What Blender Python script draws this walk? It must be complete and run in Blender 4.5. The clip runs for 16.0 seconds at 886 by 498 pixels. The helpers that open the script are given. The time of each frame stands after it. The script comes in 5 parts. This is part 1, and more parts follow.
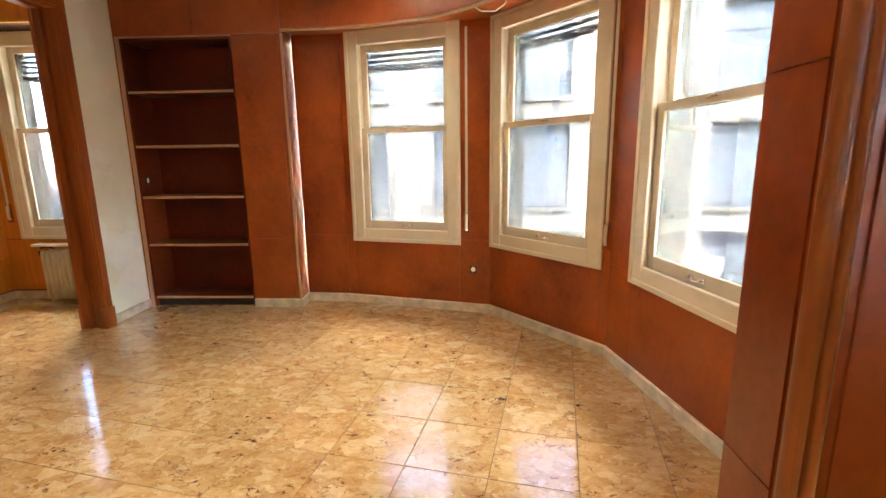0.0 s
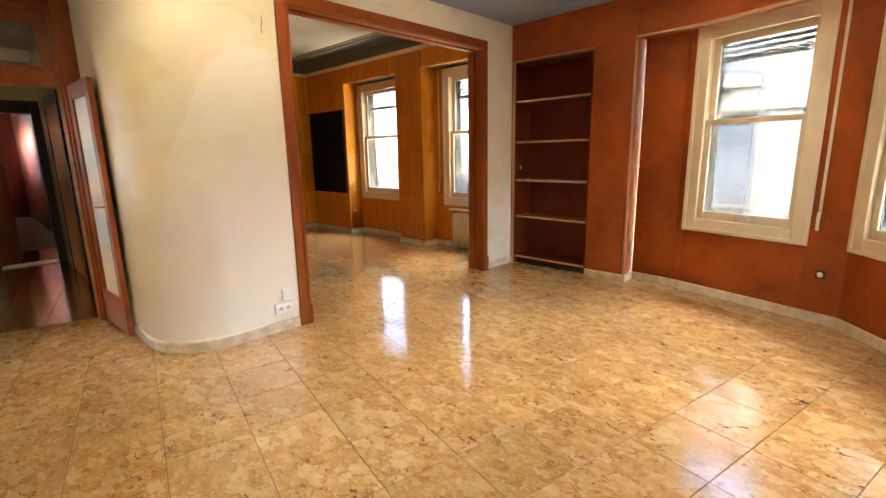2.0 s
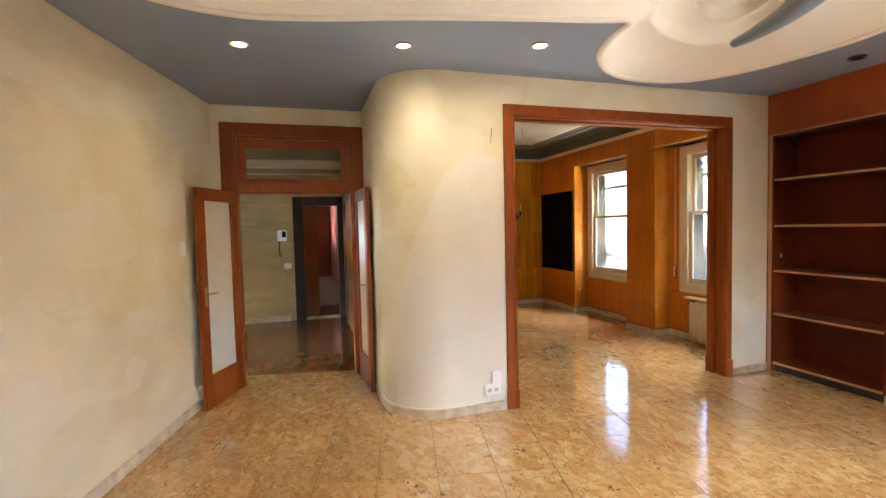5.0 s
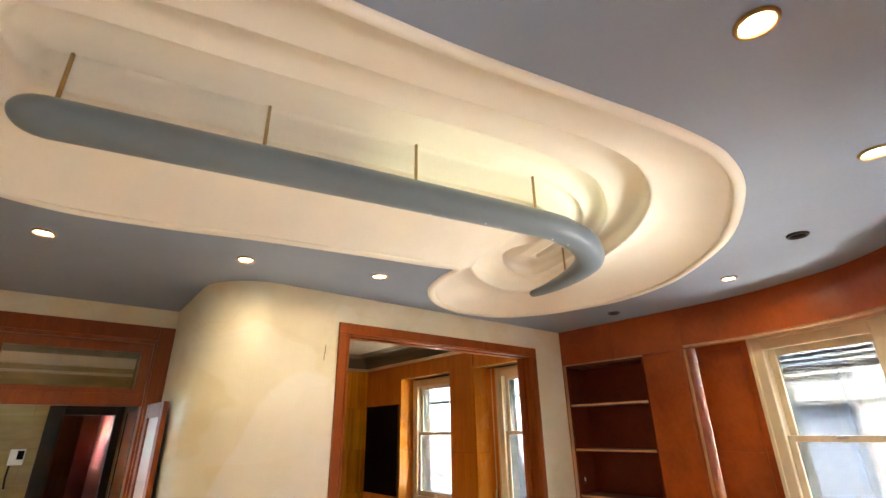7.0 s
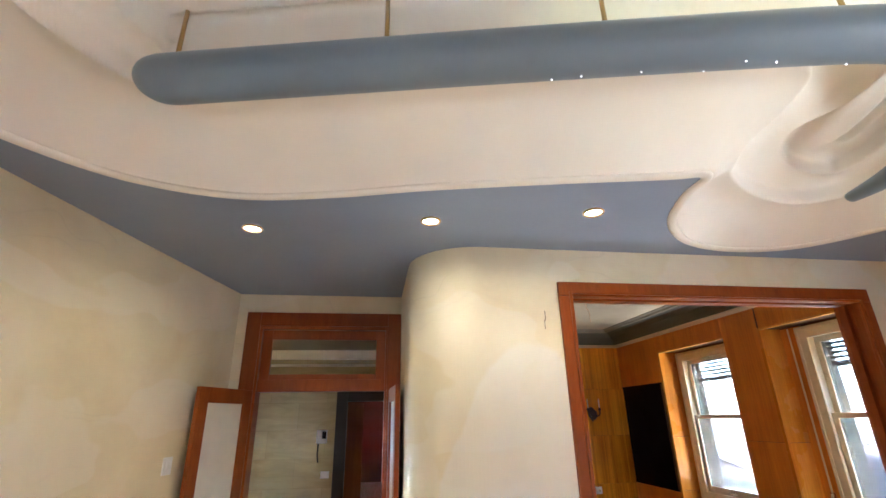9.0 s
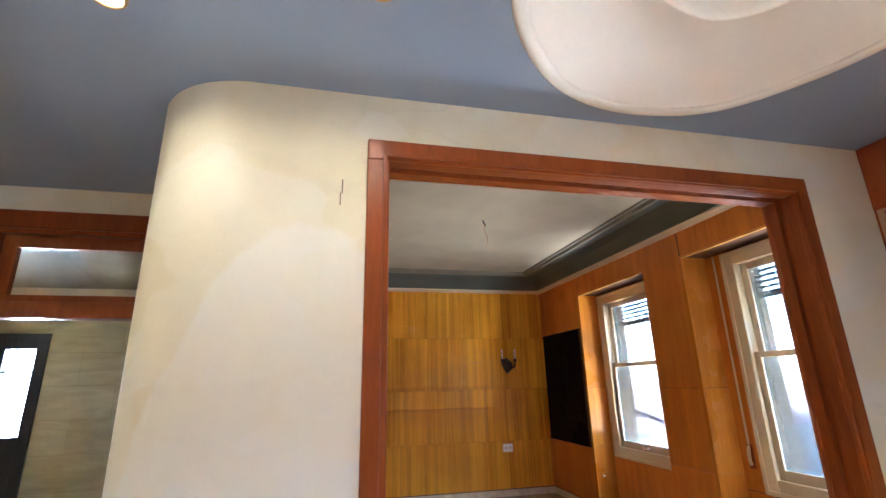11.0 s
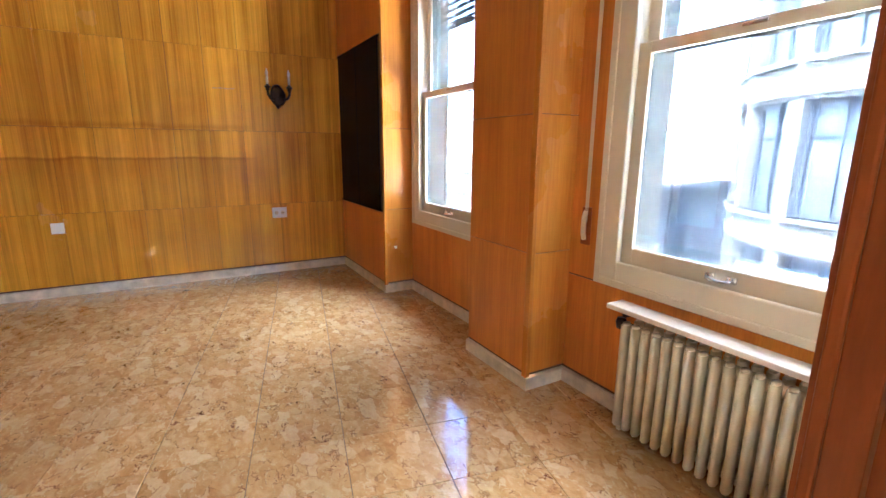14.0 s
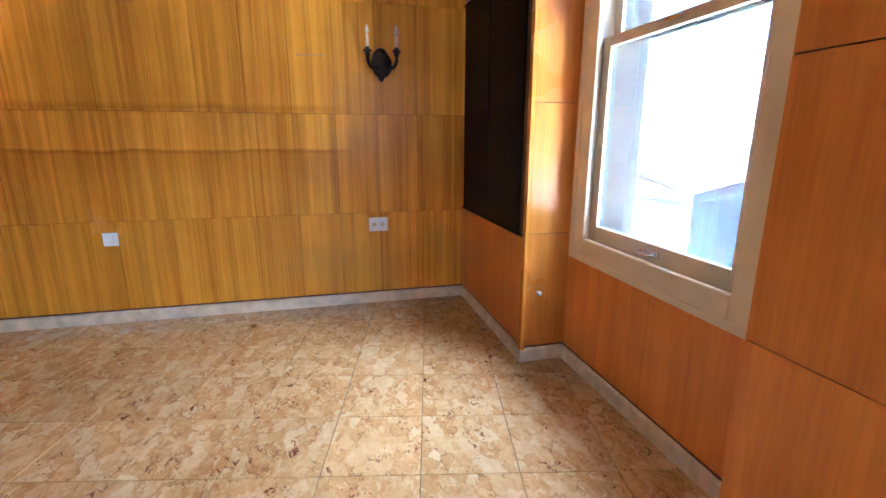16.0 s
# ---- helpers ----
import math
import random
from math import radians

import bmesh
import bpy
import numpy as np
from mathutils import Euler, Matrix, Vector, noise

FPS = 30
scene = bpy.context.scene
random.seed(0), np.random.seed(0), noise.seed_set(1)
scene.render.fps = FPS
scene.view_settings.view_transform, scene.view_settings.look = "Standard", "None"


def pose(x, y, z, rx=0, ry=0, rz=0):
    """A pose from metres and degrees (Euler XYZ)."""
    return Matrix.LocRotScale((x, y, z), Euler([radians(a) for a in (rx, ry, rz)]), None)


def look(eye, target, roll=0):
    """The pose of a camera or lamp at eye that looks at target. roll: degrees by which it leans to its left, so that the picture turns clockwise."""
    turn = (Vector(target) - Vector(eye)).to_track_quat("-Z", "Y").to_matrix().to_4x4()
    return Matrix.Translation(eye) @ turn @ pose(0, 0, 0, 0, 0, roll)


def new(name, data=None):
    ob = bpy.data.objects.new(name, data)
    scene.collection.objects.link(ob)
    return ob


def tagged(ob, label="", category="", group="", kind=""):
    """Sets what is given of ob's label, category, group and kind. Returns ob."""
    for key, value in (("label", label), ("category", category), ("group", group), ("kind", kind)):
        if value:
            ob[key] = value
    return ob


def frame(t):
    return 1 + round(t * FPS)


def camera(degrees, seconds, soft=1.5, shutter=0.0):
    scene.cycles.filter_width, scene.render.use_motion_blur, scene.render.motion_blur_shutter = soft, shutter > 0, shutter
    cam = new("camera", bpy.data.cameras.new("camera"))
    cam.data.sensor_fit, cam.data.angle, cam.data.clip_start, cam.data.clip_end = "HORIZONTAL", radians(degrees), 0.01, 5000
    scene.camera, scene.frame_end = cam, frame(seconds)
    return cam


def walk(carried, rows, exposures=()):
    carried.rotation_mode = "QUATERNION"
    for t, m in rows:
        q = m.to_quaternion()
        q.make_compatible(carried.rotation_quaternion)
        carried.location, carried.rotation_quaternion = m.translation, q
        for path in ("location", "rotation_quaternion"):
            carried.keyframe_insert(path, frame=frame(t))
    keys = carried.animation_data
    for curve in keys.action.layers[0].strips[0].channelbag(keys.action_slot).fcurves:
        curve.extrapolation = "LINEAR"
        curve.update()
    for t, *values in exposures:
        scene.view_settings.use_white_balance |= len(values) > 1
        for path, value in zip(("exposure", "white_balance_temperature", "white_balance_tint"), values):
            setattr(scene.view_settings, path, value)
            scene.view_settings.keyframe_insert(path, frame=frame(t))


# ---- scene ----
cam = camera(88.1, 16.0)
PATH = [
    (0, (0.24, -0.134, 1.444), (0.165, 1.827, 1.057), -0.8),
    (0.5, (0.285, -0.388, 1.449), (-0.03, 1.546, 1.048), -0.8),
    (1, (0.424, -0.505, 1.471), (-0.269, 1.325, 1.059), -1.1),
    (1.5, (0.652, -0.58, 1.475), (-0.514, 0.991, 1.062), -1.2),
    (2, (0.688, -0.776, 1.47), (-0.679, 0.625, 1.062), -1.1),
    (2.5, (0.729, -0.919, 1.479), (-0.812, 0.288, 1.069), -1.2),
    (3, (0.879, -0.871, 1.475), (-0.982, -0.263, 1.065), -1.6),
    (5.3, (0.843, -0.62, 1.707), (-1.05, 0.026, 1.682), -1.2),
    (5.5, (0.858, -0.619, 1.728), (-0.93, 0.271, 1.815), -1.0),
    (6, (0.892, -0.65, 1.77), (-0.692, 0.518, 2.127), -0.9),
    (6.5, (0.907, -0.688, 1.807), (-0.577, 0.508, 2.413), -0.8),
    (7, (0.828, -0.71, 1.823), (-0.621, 0.455, 2.562), -0.9),
    (7.5, (0.695, -0.607, 1.836), (-0.843, 0.417, 2.601), -1.0),
    (8, (0.579, -0.527, 1.856), (-1.149, 0.111, 2.636), -1.1),
    (8.2, (0.518, -0.485, 1.854), (-1.267, -0.038, 2.636), -1.0),
    (10.5, (-0.661, 0.669, 1.658), (-2.536, 0.883, 2.32), -1.1),
    (11, (-0.904, 0.994, 1.601), (-2.773, 1.428, 2.165), -1.3),
    (11.5, (-1.225, 1.237, 1.539), (-3.099, 1.878, 1.818), -2.3),
    (12, (-1.534, 1.516, 1.366), (-3.354, 2.334, 1.220), -0.3),
    (12.5, (-1.817, 1.852, 1.364), (-3.588, 2.732, 1.070), -0.3),
    (13, (-2.142, 2.182, 1.355), (-3.893, 3.091, 1.024), -0.4),
    (13.5, (-2.453, 2.502, 1.342), (-4.175, 3.450, 0.970), -0.2),
    (14, (-2.808, 2.7, 1.33), (-4.512, 3.657, 0.906), 0.4),
    (14.5, (-3.202, 2.922, 1.357), (-4.916, 3.858, 0.928), 0.2),
    (15, (-3.559, 3.126, 1.354), (-5.311, 3.983, 0.911), 0.0),
    (15.5, (-3.966, 3.241, 1.333), (-5.789, 3.922, 0.872), -0.0),
    (16, (-4.328, 3.199, 1.315), (-6.216, 3.667, 0.85), 0.1),
]

EXPOSURES = [(0, 9.05, 6400, 10), (1.5, 9.0, 6600, 10), (2.2, 9.15, 6900, 10), (3, 9.2, 5800, 10), (5.5, 9.1, 6400, 10), (6.2, 9.1, 6600, 10), (8, 9.1, 5900, 10), (10.5, 9.1, 5000, 10), (11.5, 9.25, 5300, 10), (12, 9.5, 5200, 10), (12.5, 9.65, 5200, 10), (13.2, 9.75, 4700, 10), (14.5, 9.7, 5000, 10), (15.4, 9.95, 5100, 10), (16, 9.8, 4500, 10)]
walk(cam, [(t, look(eye, target, roll)) for t, eye, target, roll in PATH], EXPOSURES)

# ---- daylight ----
SUN_EL, SUN_AZ = 50.0, 182.0
world = bpy.data.worlds.new("sky")
scene.world = world
world.use_nodes = True
wn, wl = world.node_tree.nodes, world.node_tree.links
wn.clear()
sky = wn.new("ShaderNodeTexSky")
sky.sky_type = "NISHITA"
sky.sun_disc = False
sky.sun_elevation, sky.sun_rotation = radians(SUN_EL), radians(SUN_AZ)
sky.dust_density = 1.0
bg = wn.new("ShaderNodeBackground")
bg.inputs["Strength"].default_value = 0.15
wout = wn.new("ShaderNodeOutputWorld")
wl.new(sky.outputs[0], bg.inputs[0])
wl.new(bg.outputs[0], wout.inputs[0])


def lamp(name, kind, m, energy, color, **values):
    data = bpy.data.lights.new(name, kind)
    data.energy, data.color = energy, color
    for key, value in values.items():
        if key == "size":
            data.size = value
        elif key == "size_y":
            data.size_y = value
        elif key == "angle":
            data.angle = value
        elif key == "radius":
            data.shadow_soft_size = value
        elif key == "spot":
            data.spot_size, data.spot_blend = value, 0.6
    if kind == "AREA":
        data.shape = "RECTANGLE"
    ob = new(name, data)
    ob.matrix_world = m
    return ob


sun_dir = Vector((math.sin(radians(SUN_AZ)) * math.cos(radians(SUN_EL)), math.cos(radians(SUN_AZ)) * math.cos(radians(SUN_EL)), math.sin(radians(SUN_EL))))
lamp("sun", "SUN", look(sun_dir * 60, (0, 0, 0)), 0.6, (1.0, 0.95, 0.87), angle=radians(10))

# ---- materials ----
def material(name):
    m = bpy.data.materials.new(name)
    m.use_nodes = True
    nt = m.node_tree
    return m, nt, nt.nodes["Principled BSDF"]


def N(nt, kind, **values):
    n = nt.nodes.new(kind)
    for key, value in values.items():
        if key == "op":
            n.operation = value
        elif key == "blend":
            n.blend_type = value
            n.data_type = "RGBA"
        elif key == "feature":
            n.feature = value
        else:
            n.inputs[key.replace("_", " ")].default_value = value
    return n


def ramp(nt, fac, *stops):
    r = nt.nodes.new("ShaderNodeValToRGB")
    els = r.color_ramp.elements
    while len(els) < len(stops):
        els.new(0.5)
    for e, (p, c) in zip(els, stops):
        e.position, e.color = p, (*c, 1)
    nt.links.new(fac, r.inputs[0])
    return r.outputs[0]


def mix(nt, fac, a, b, blend="MIX"):
    n = nt.nodes.new("ShaderNodeMix")
    n.data_type, n.blend_type = "RGBA", blend
    for sock, v in ((n.inputs[0], fac), (n.inputs[6], a), (n.inputs[7], b)):
        if isinstance(v, (int, float)):
            sock.default_value = v
        elif isinstance(v, tuple):
            sock.default_value = (*v, 1)
        else:
            nt.links.new(v, sock)
    return n.outputs[2]


def coords(nt, scale, shift=True):
    """World position, scaled, with a random shift for each object."""
    geo = nt.nodes.new("ShaderNodeNewGeometry")
    mul = nt.nodes.new("ShaderNodeVectorMath")
    mul.operation = "MULTIPLY"
    nt.links.new(geo.outputs["Position"], mul.inputs[0])
    mul.inputs[1].default_value = scale
    if not shift:
        return mul.outputs[0]
    info = nt.nodes.new("ShaderNodeObjectInfo")
    sc = nt.nodes.new("ShaderNodeMath")
    sc.operation = "MULTIPLY"
    sc.inputs[1].default_value = 37.0
    nt.links.new(info.outputs["Random"], sc.inputs[0])
    add = nt.nodes.new("ShaderNodeVectorMath")
    add.operation = "ADD"
    nt.links.new(mul.outputs[0], add.inputs[0])
    nt.links.new(sc.outputs[0], add.inputs[1])
    return add.outputs[0]


def noise_tex(nt, vec, scale, detail=4.0, rough=0.55, distort=0.0):
    n = nt.nodes.new("ShaderNodeTexNoise")
    n.inputs["Scale"].default_value, n.inputs["Detail"].default_value = scale, detail
    n.inputs["Roughness"].default_value, n.inputs["Distortion"].default_value = rough, distort
    nt.links.new(vec, n.inputs["Vector"])
    return n.outputs[0]


def bump(nt, bsdf, height, strength, distance=0.002):
    b = nt.nodes.new("ShaderNodeBump")
    b.inputs["Strength"].default_value, b.inputs["Distance"].default_value = strength, distance
    nt.links.new(height, b.inputs["Height"])
    nt.links.new(b.outputs[0], bsdf.inputs["Normal"])


def plain(name, color, rough=0.5, metal=0.0, vary=0.12, scale=3.0, fine=60.0, relief=0.15, spec=0.5):
    m, nt, b = material(name)
    big = noise_tex(nt, coords(nt, (1, 1, 1)), scale, 5)
    dark = tuple(c * (1 - vary) for c in color)
    light = tuple(min(c * (1 + vary * 0.6), 1) for c in color)
    nt.links.new(ramp(nt, big, (0.3, dark), (0.7, light)), b.inputs["Base Color"])
    small = noise_tex(nt, coords(nt, (1, 1, 1)), fine, 3)
    r = N(nt, "ShaderNodeMapRange")
    nt.links.new(small, r.inputs[0])
    r.inputs["To Min"].default_value, r.inputs["To Max"].default_value = max(rough - 0.08, 0.02), min(rough + 0.1, 1)
    nt.links.new(r.outputs[0], b.inputs["Roughness"])
    b.inputs["Metallic"].default_value = metal
    b.inputs["Specular IOR Level"].default_value = spec
    if relief:
        bump(nt, b, small, relief, 0.001)
    return m


def wood(name, dark, mid, light, rough=0.3, stretch=(14, 14, 0.7), blotch=0.25, coat=0.0, streak=0.3):
    """Varnished veneer with the grain along z (or along the axis of the smallest stretch)."""
    m, nt, b = material(name)
    v = coords(nt, stretch)
    grain = noise_tex(nt, v, 1.0, 6, 0.6, 0.6)
    fine = noise_tex(nt, coords(nt, tuple(9 * s for s in stretch)), 1.0, 3, 0.6)
    base = ramp(nt, grain, (0.36, dark), (0.5, mid), (0.64, light))
    broad = noise_tex(nt, coords(nt, tuple(0.3 * s if s > 5 else s * 0.6 for s in stretch)), 1.0, 3, 0.5, 0.4)
    base = mix(nt, streak, base, ramp(nt, broad, (0.38, dark), (0.62, light)))
    base = mix(nt, 0.32, base, ramp(nt, fine, (0.35, dark), (0.65, light)), "MIX")
    stain = noise_tex(nt, coords(nt, (1, 1, 1), False), 1.6, 4)
    base = mix(nt, blotch, base, ramp(nt, stain, (0.35, dark), (0.65, light)), "MIX")
    info = nt.nodes.new("ShaderNodeObjectInfo")
    hsv = nt.nodes.new("ShaderNodeHueSaturation")
    r = N(nt, "ShaderNodeMapRange")
    nt.links.new(info.outputs["Random"], r.inputs[0])
    r.inputs["To Min"].default_value, r.inputs["To Max"].default_value = 0.93, 1.07
    nt.links.new(r.outputs[0], hsv.inputs["Value"])
    nt.links.new(base, hsv.inputs["Color"])
    nt.links.new(hsv.outputs[0], b.inputs["Base Color"])
    rr = N(nt, "ShaderNodeMapRange")
    nt.links.new(stain, rr.inputs[0])
    rr.inputs["To Min"].default_value, rr.inputs["To Max"].default_value = rough - 0.06, rough + 0.1
    nt.links.new(rr.outputs[0], b.inputs["Roughness"])
    b.inputs["Coat Weight"].default_value = coat
    b.inputs["Coat Roughness"].default_value = 0.2
    bump(nt, b, fine, 0.06, 0.001)
    return m


def breccia(name):
    """Polished beige breccia floor tile: pale flakes in a tan and brown ground."""
    m, nt, b = material(name)
    v = coords(nt, (1.0, 1.45, 1))
    warp = nt.nodes.new("ShaderNodeTexNoise")
    warp.inputs["Scale"].default_value, warp.inputs["Detail"].default_value = 15, 5
    nt.links.new(v, warp.inputs["Vector"])
    off = nt.nodes.new("ShaderNodeVectorMath")
    off.operation = "MULTIPLY_ADD"
    off.inputs[1].default_value = (0.10, 0.10, 0.10)
    nt.links.new(warp.outputs["Color"], off.inputs[0])
    nt.links.new(v, off.inputs[2])
    cells = nt.nodes.new("ShaderNodeTexVoronoi")
    cells.feature = "F1"
    cells.inputs["Scale"].default_value = 11
    nt.links.new(off.outputs[0], cells.inputs["Vector"])
    edge = nt.nodes.new("ShaderNodeTexVoronoi")
    edge.feature = "DISTANCE_TO_EDGE"
    edge.inputs["Scale"].default_value = 11
    nt.links.new(off.outputs[0], edge.inputs["Vector"])
    sep = nt.nodes.new("ShaderNodeSeparateColor")
    nt.links.new(cells.outputs["Color"], sep.inputs[0])
    flakes = ramp(nt, sep.outputs[0], (0.0, (0.42, 0.20, 0.055)), (0.3, (0.52, 0.275, 0.085)), (0.62, (0.57, 0.33, 0.12)), (0.8, (0.63, 0.40, 0.165)), (1.0, (0.71, 0.50, 0.25)))
    mottled = noise_tex(nt, v, 15, 5, 0.62, 0.8)
    flakes = mix(nt, 0.42, flakes, ramp(nt, mottled, (0.32, (0.34, 0.15, 0.04)), (0.5, (0.55, 0.32, 0.12)), (0.68, (0.72, 0.50, 0.24))))
    gap = ramp(nt, edge.outputs["Distance"], (0.0, (1, 1, 1)), (0.06, (0, 0, 0)))
    broken = noise_tex(nt, v, 10, 3)
    gapmask = mix(nt, 1.0, gap, ramp(nt, broken, (0.50, (0, 0, 0)), (0.60, (0.85, 0.85, 0.85))), "MULTIPLY")
    base = mix(nt, gapmask, flakes, (0.24, 0.10, 0.032))
    crumbs = noise_tex(nt, off.outputs[0], 15, 3, 0.5, 2.0)
    patchy = ramp(nt, noise_tex(nt, v, 5.0, 2), (0.46, (0, 0, 0)), (0.60, (1, 1, 1)))
    marks = mix(nt, 1.0, ramp(nt, crumbs, (0.605, (0, 0, 0)), (0.65, (1, 1, 1))), patchy, "MULTIPLY")
    base = mix(nt, marks, base, (0.17, 0.052, 0.020))
    pale = ramp(nt, noise_tex(nt, off.outputs[0], 18, 2, 0.5, 1.6), (0.60, (0, 0, 0)), (0.65, (0.72, 0.72, 0.72)))
    base = mix(nt, pale, base, (0.66, 0.46, 0.225))
    worn = noise_tex(nt, coords(nt, (1, 1, 1), False), 0.8, 4)
    base = mix(nt, 0.35, base, ramp(nt, worn, (0.34, (0.55, 0.42, 0.30)), (0.6, (1, 1, 1))), "MULTIPLY")
    info = nt.nodes.new("ShaderNodeObjectInfo")
    hsv = nt.nodes.new("ShaderNodeHueSaturation")
    r = N(nt, "ShaderNodeMapRange")
    nt.links.new(info.outputs["Random"], r.inputs[0])
    r.inputs["To Min"].default_value, r.inputs["To Max"].default_value = 0.80, 0.96
    nt.links.new(r.outputs[0], hsv.inputs["Value"])
    nt.links.new(base, hsv.inputs["Color"])
    nt.links.new(hsv.outputs[0], b.inputs["Base Color"])
    rr = N(nt, "ShaderNodeMapRange")
    nt.links.new(worn, rr.inputs[0])
    rr.inputs["To Min"].default_value, rr.inputs["To Max"].default_value = 0.08, 0.16
    nt.links.new(rr.outputs[0], b.inputs["Roughness"])
    b.inputs["Specular IOR Level"].default_value = 0.8
    b.inputs["Coat Weight"].default_value = 0.7
    b.inputs["Coat Roughness"].default_value = 0.07
    bump(nt, b, mottled, 0.03, 0.001)
    return m


def glow(name, color, strength):
    m, nt, b = material(name)
    b.inputs["Base Color"].default_value = (*color, 1)
    b.inputs["Emission Color"].default_value = (*color, 1)
    b.inputs["Emission Strength"].default_value = strength
    return m


def clear_glass(name, tint=(1, 1, 1), rough=0.0):
    m, nt, b = material(name)
    b.inputs["Base Color"].default_value = (*tint, 1)
    b.inputs["Transmission Weight"].default_value = 1.0
    b.inputs["Roughness"].default_value = rough
    b.inputs["IOR"].default_value = 1.45
    return m


def stone_courses(name, a, c, joint, w, h):
    m, nt, b = material(name)
    geo = coords(nt, (1, 1, 1), False)
    sepx = nt.nodes.new("ShaderNodeSeparateXYZ")
    nt.links.new(geo, sepx.inputs[0])
    add = N(nt, "ShaderNodeMath", op="ADD")
    nt.links.new(sepx.outputs[0], add.inputs[0])
    nt.links.new(sepx.outputs[1], add.inputs[1])
    comb = nt.nodes.new("ShaderNodeCombineXYZ")
    nt.links.new(add.outputs[0], comb.inputs[0])
    nt.links.new(sepx.outputs[2], comb.inputs[1])
    br = nt.nodes.new("ShaderNodeTexBrick")
    br.inputs["Scale"].default_value = 1.0
    br.inputs["Brick Width"].default_value, br.inputs["Row Height"].default_value = w, h
    br.inputs["Mortar Size"].default_value = 0.004
    br.inputs["Color1"].default_value, br.inputs["Color2"].default_value = (*a, 1), (*c, 1)
    br.inputs["Mortar"].default_value = (*joint, 1)
    nt.links.new(comb.outputs[0], br.inputs["Vector"])
    vein = noise_tex(nt, coords(nt, (1, 1, 5), False), 1.5, 6, 0.6, 1.0)
    nt.links.new(mix(nt, 0.4, br.outputs[0], ramp(nt, vein, (0.35, tuple(x * 0.6 for x in a)), (0.65, c))), b.inputs["Base Color"])
    b.inputs["Roughness"].default_value = 0.25
    return m


RED = wood("wood_red_veneer", (0.165, 0.022, 0.0015), (0.295, 0.049, 0.0025), (0.43, 0.086, 0.006), 0.3, (3, 3, 2.2), 0.5, 0.25)
RED.node_tree.nodes["Principled BSDF"].inputs["Specular IOR Level"].default_value = 0.3
# Bookcase inside: the red veneer darkened, recess shade put into its colour.
SHELF_IN = wood("wood_red_veneer_shaded", (0.060, 0.007, 0.0012), (0.100, 0.0135, 0.0018), (0.15, 0.022, 0.003), 0.4, (3, 3, 2.2), 0.4)
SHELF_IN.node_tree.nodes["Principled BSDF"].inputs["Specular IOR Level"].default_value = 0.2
HONEY = wood("wood_honey_veneer", (0.38, 0.140, 0.014), (0.55, 0.235, 0.024), (0.68, 0.33, 0.042), 0.27, (20, 20, 0.4), 0.2)


def furniture_mark(m):
    """The faint shelf-high mark that furniture left on the far wall."""
    nt = m.node_tree
    b = nt.nodes["Principled BSDF"]
    old = b.inputs["Base Color"].links[0].from_socket
    geo = nt.nodes.new("ShaderNodeNewGeometry")
    sep = nt.nodes.new("ShaderNodeSeparateXYZ")
    wob = noise_tex(nt, geo.outputs["Position"], 3.0, 3)
    add = N(nt, "ShaderNodeMath", op="MULTIPLY_ADD")
    add.inputs[1].default_value = 0.06
    nt.links.new(geo.outputs["Position"], sep.inputs[0])
    nt.links.new(wob, add.inputs[0])
    nt.links.new(sep.outputs[2], add.inputs[2])
    rng = N(nt, "ShaderNodeMapRange")
    rng.inputs["From Min"].default_value, rng.inputs["From Max"].default_value = 1.0, 1.6
    nt.links.new(add.outputs[0], rng.inputs[0])
    dark = ramp(nt, rng.outputs[0], (0.0, (0.92, 0.88, 0.85)), (0.40, (0.86, 0.80, 0.76)), (0.44, (0.66, 0.56, 0.50)), (0.47, (1.10, 1.12, 1.15)), (0.85, (1.04, 1.05, 1.08)), (0.93, (0.80, 0.72, 0.66)), (1.0, (1, 1, 1)))
    yr = N(nt, "ShaderNodeMapRange")
    yr.inputs["From Min"].default_value, yr.inputs["From Max"].default_value = 0.9, 3.6
    nt.links.new(sep.outputs[1], yr.inputs[0])
    along_y = ramp(nt, yr.outputs[0], (0.06, (0, 0, 0)), (0.12, (1, 1, 1)), (0.86, (1, 1, 1)), (0.93, (0, 0, 0)))
    nt.links.new(mix(nt, along_y, old, mix(nt, 1.0, old, dark, "MULTIPLY")), b.inputs["Base Color"])
    return m


JOINT = wood("wood_joint_shadow_brown", (0.07, 0.022, 0.006), (0.10, 0.033, 0.008), (0.13, 0.045, 0.011), 0.5)
HONEY_FAR = furniture_mark(wood("wood_far_wall_veneer", (0.33, 0.090, 0.003), (0.74, 0.285, 0.007), (0.96, 0.48, 0.024), 0.22, (20, 20, 0.22), 0.16, 0.0, 0.45))
HONEY_RED = wood("wood_honey_red_veneer", (0.42, 0.112, 0.008), (0.59, 0.182, 0.012), (0.73, 0.26, 0.02), 0.3, (9, 9, 0.4), 0.25)
HONEY_SIDE = wood("wood_honey_side_veneer", (0.42, 0.125, 0.010), (0.58, 0.200, 0.016), (0.70, 0.28, 0.028), 0.26, (9, 9, 0.4), 0.2)
for veneer in (HONEY_FAR, HONEY_RED, HONEY_SIDE):
    veneer.node_tree.nodes["Principled BSDF"].inputs["Specular IOR Level"].default_value = 0.28
CASING = wood("wood_polished_mahogany", (0.21, 0.042, 0.0035), (0.26, 0.057, 0.0055), (0.31, 0.075, 0.009), 0.3, (9, 9, 1.2), 0.05, 0.0, 0.05)
CASING.node_tree.nodes["Principled BSDF"].inputs["Specular IOR Level"].default_value = 0.35
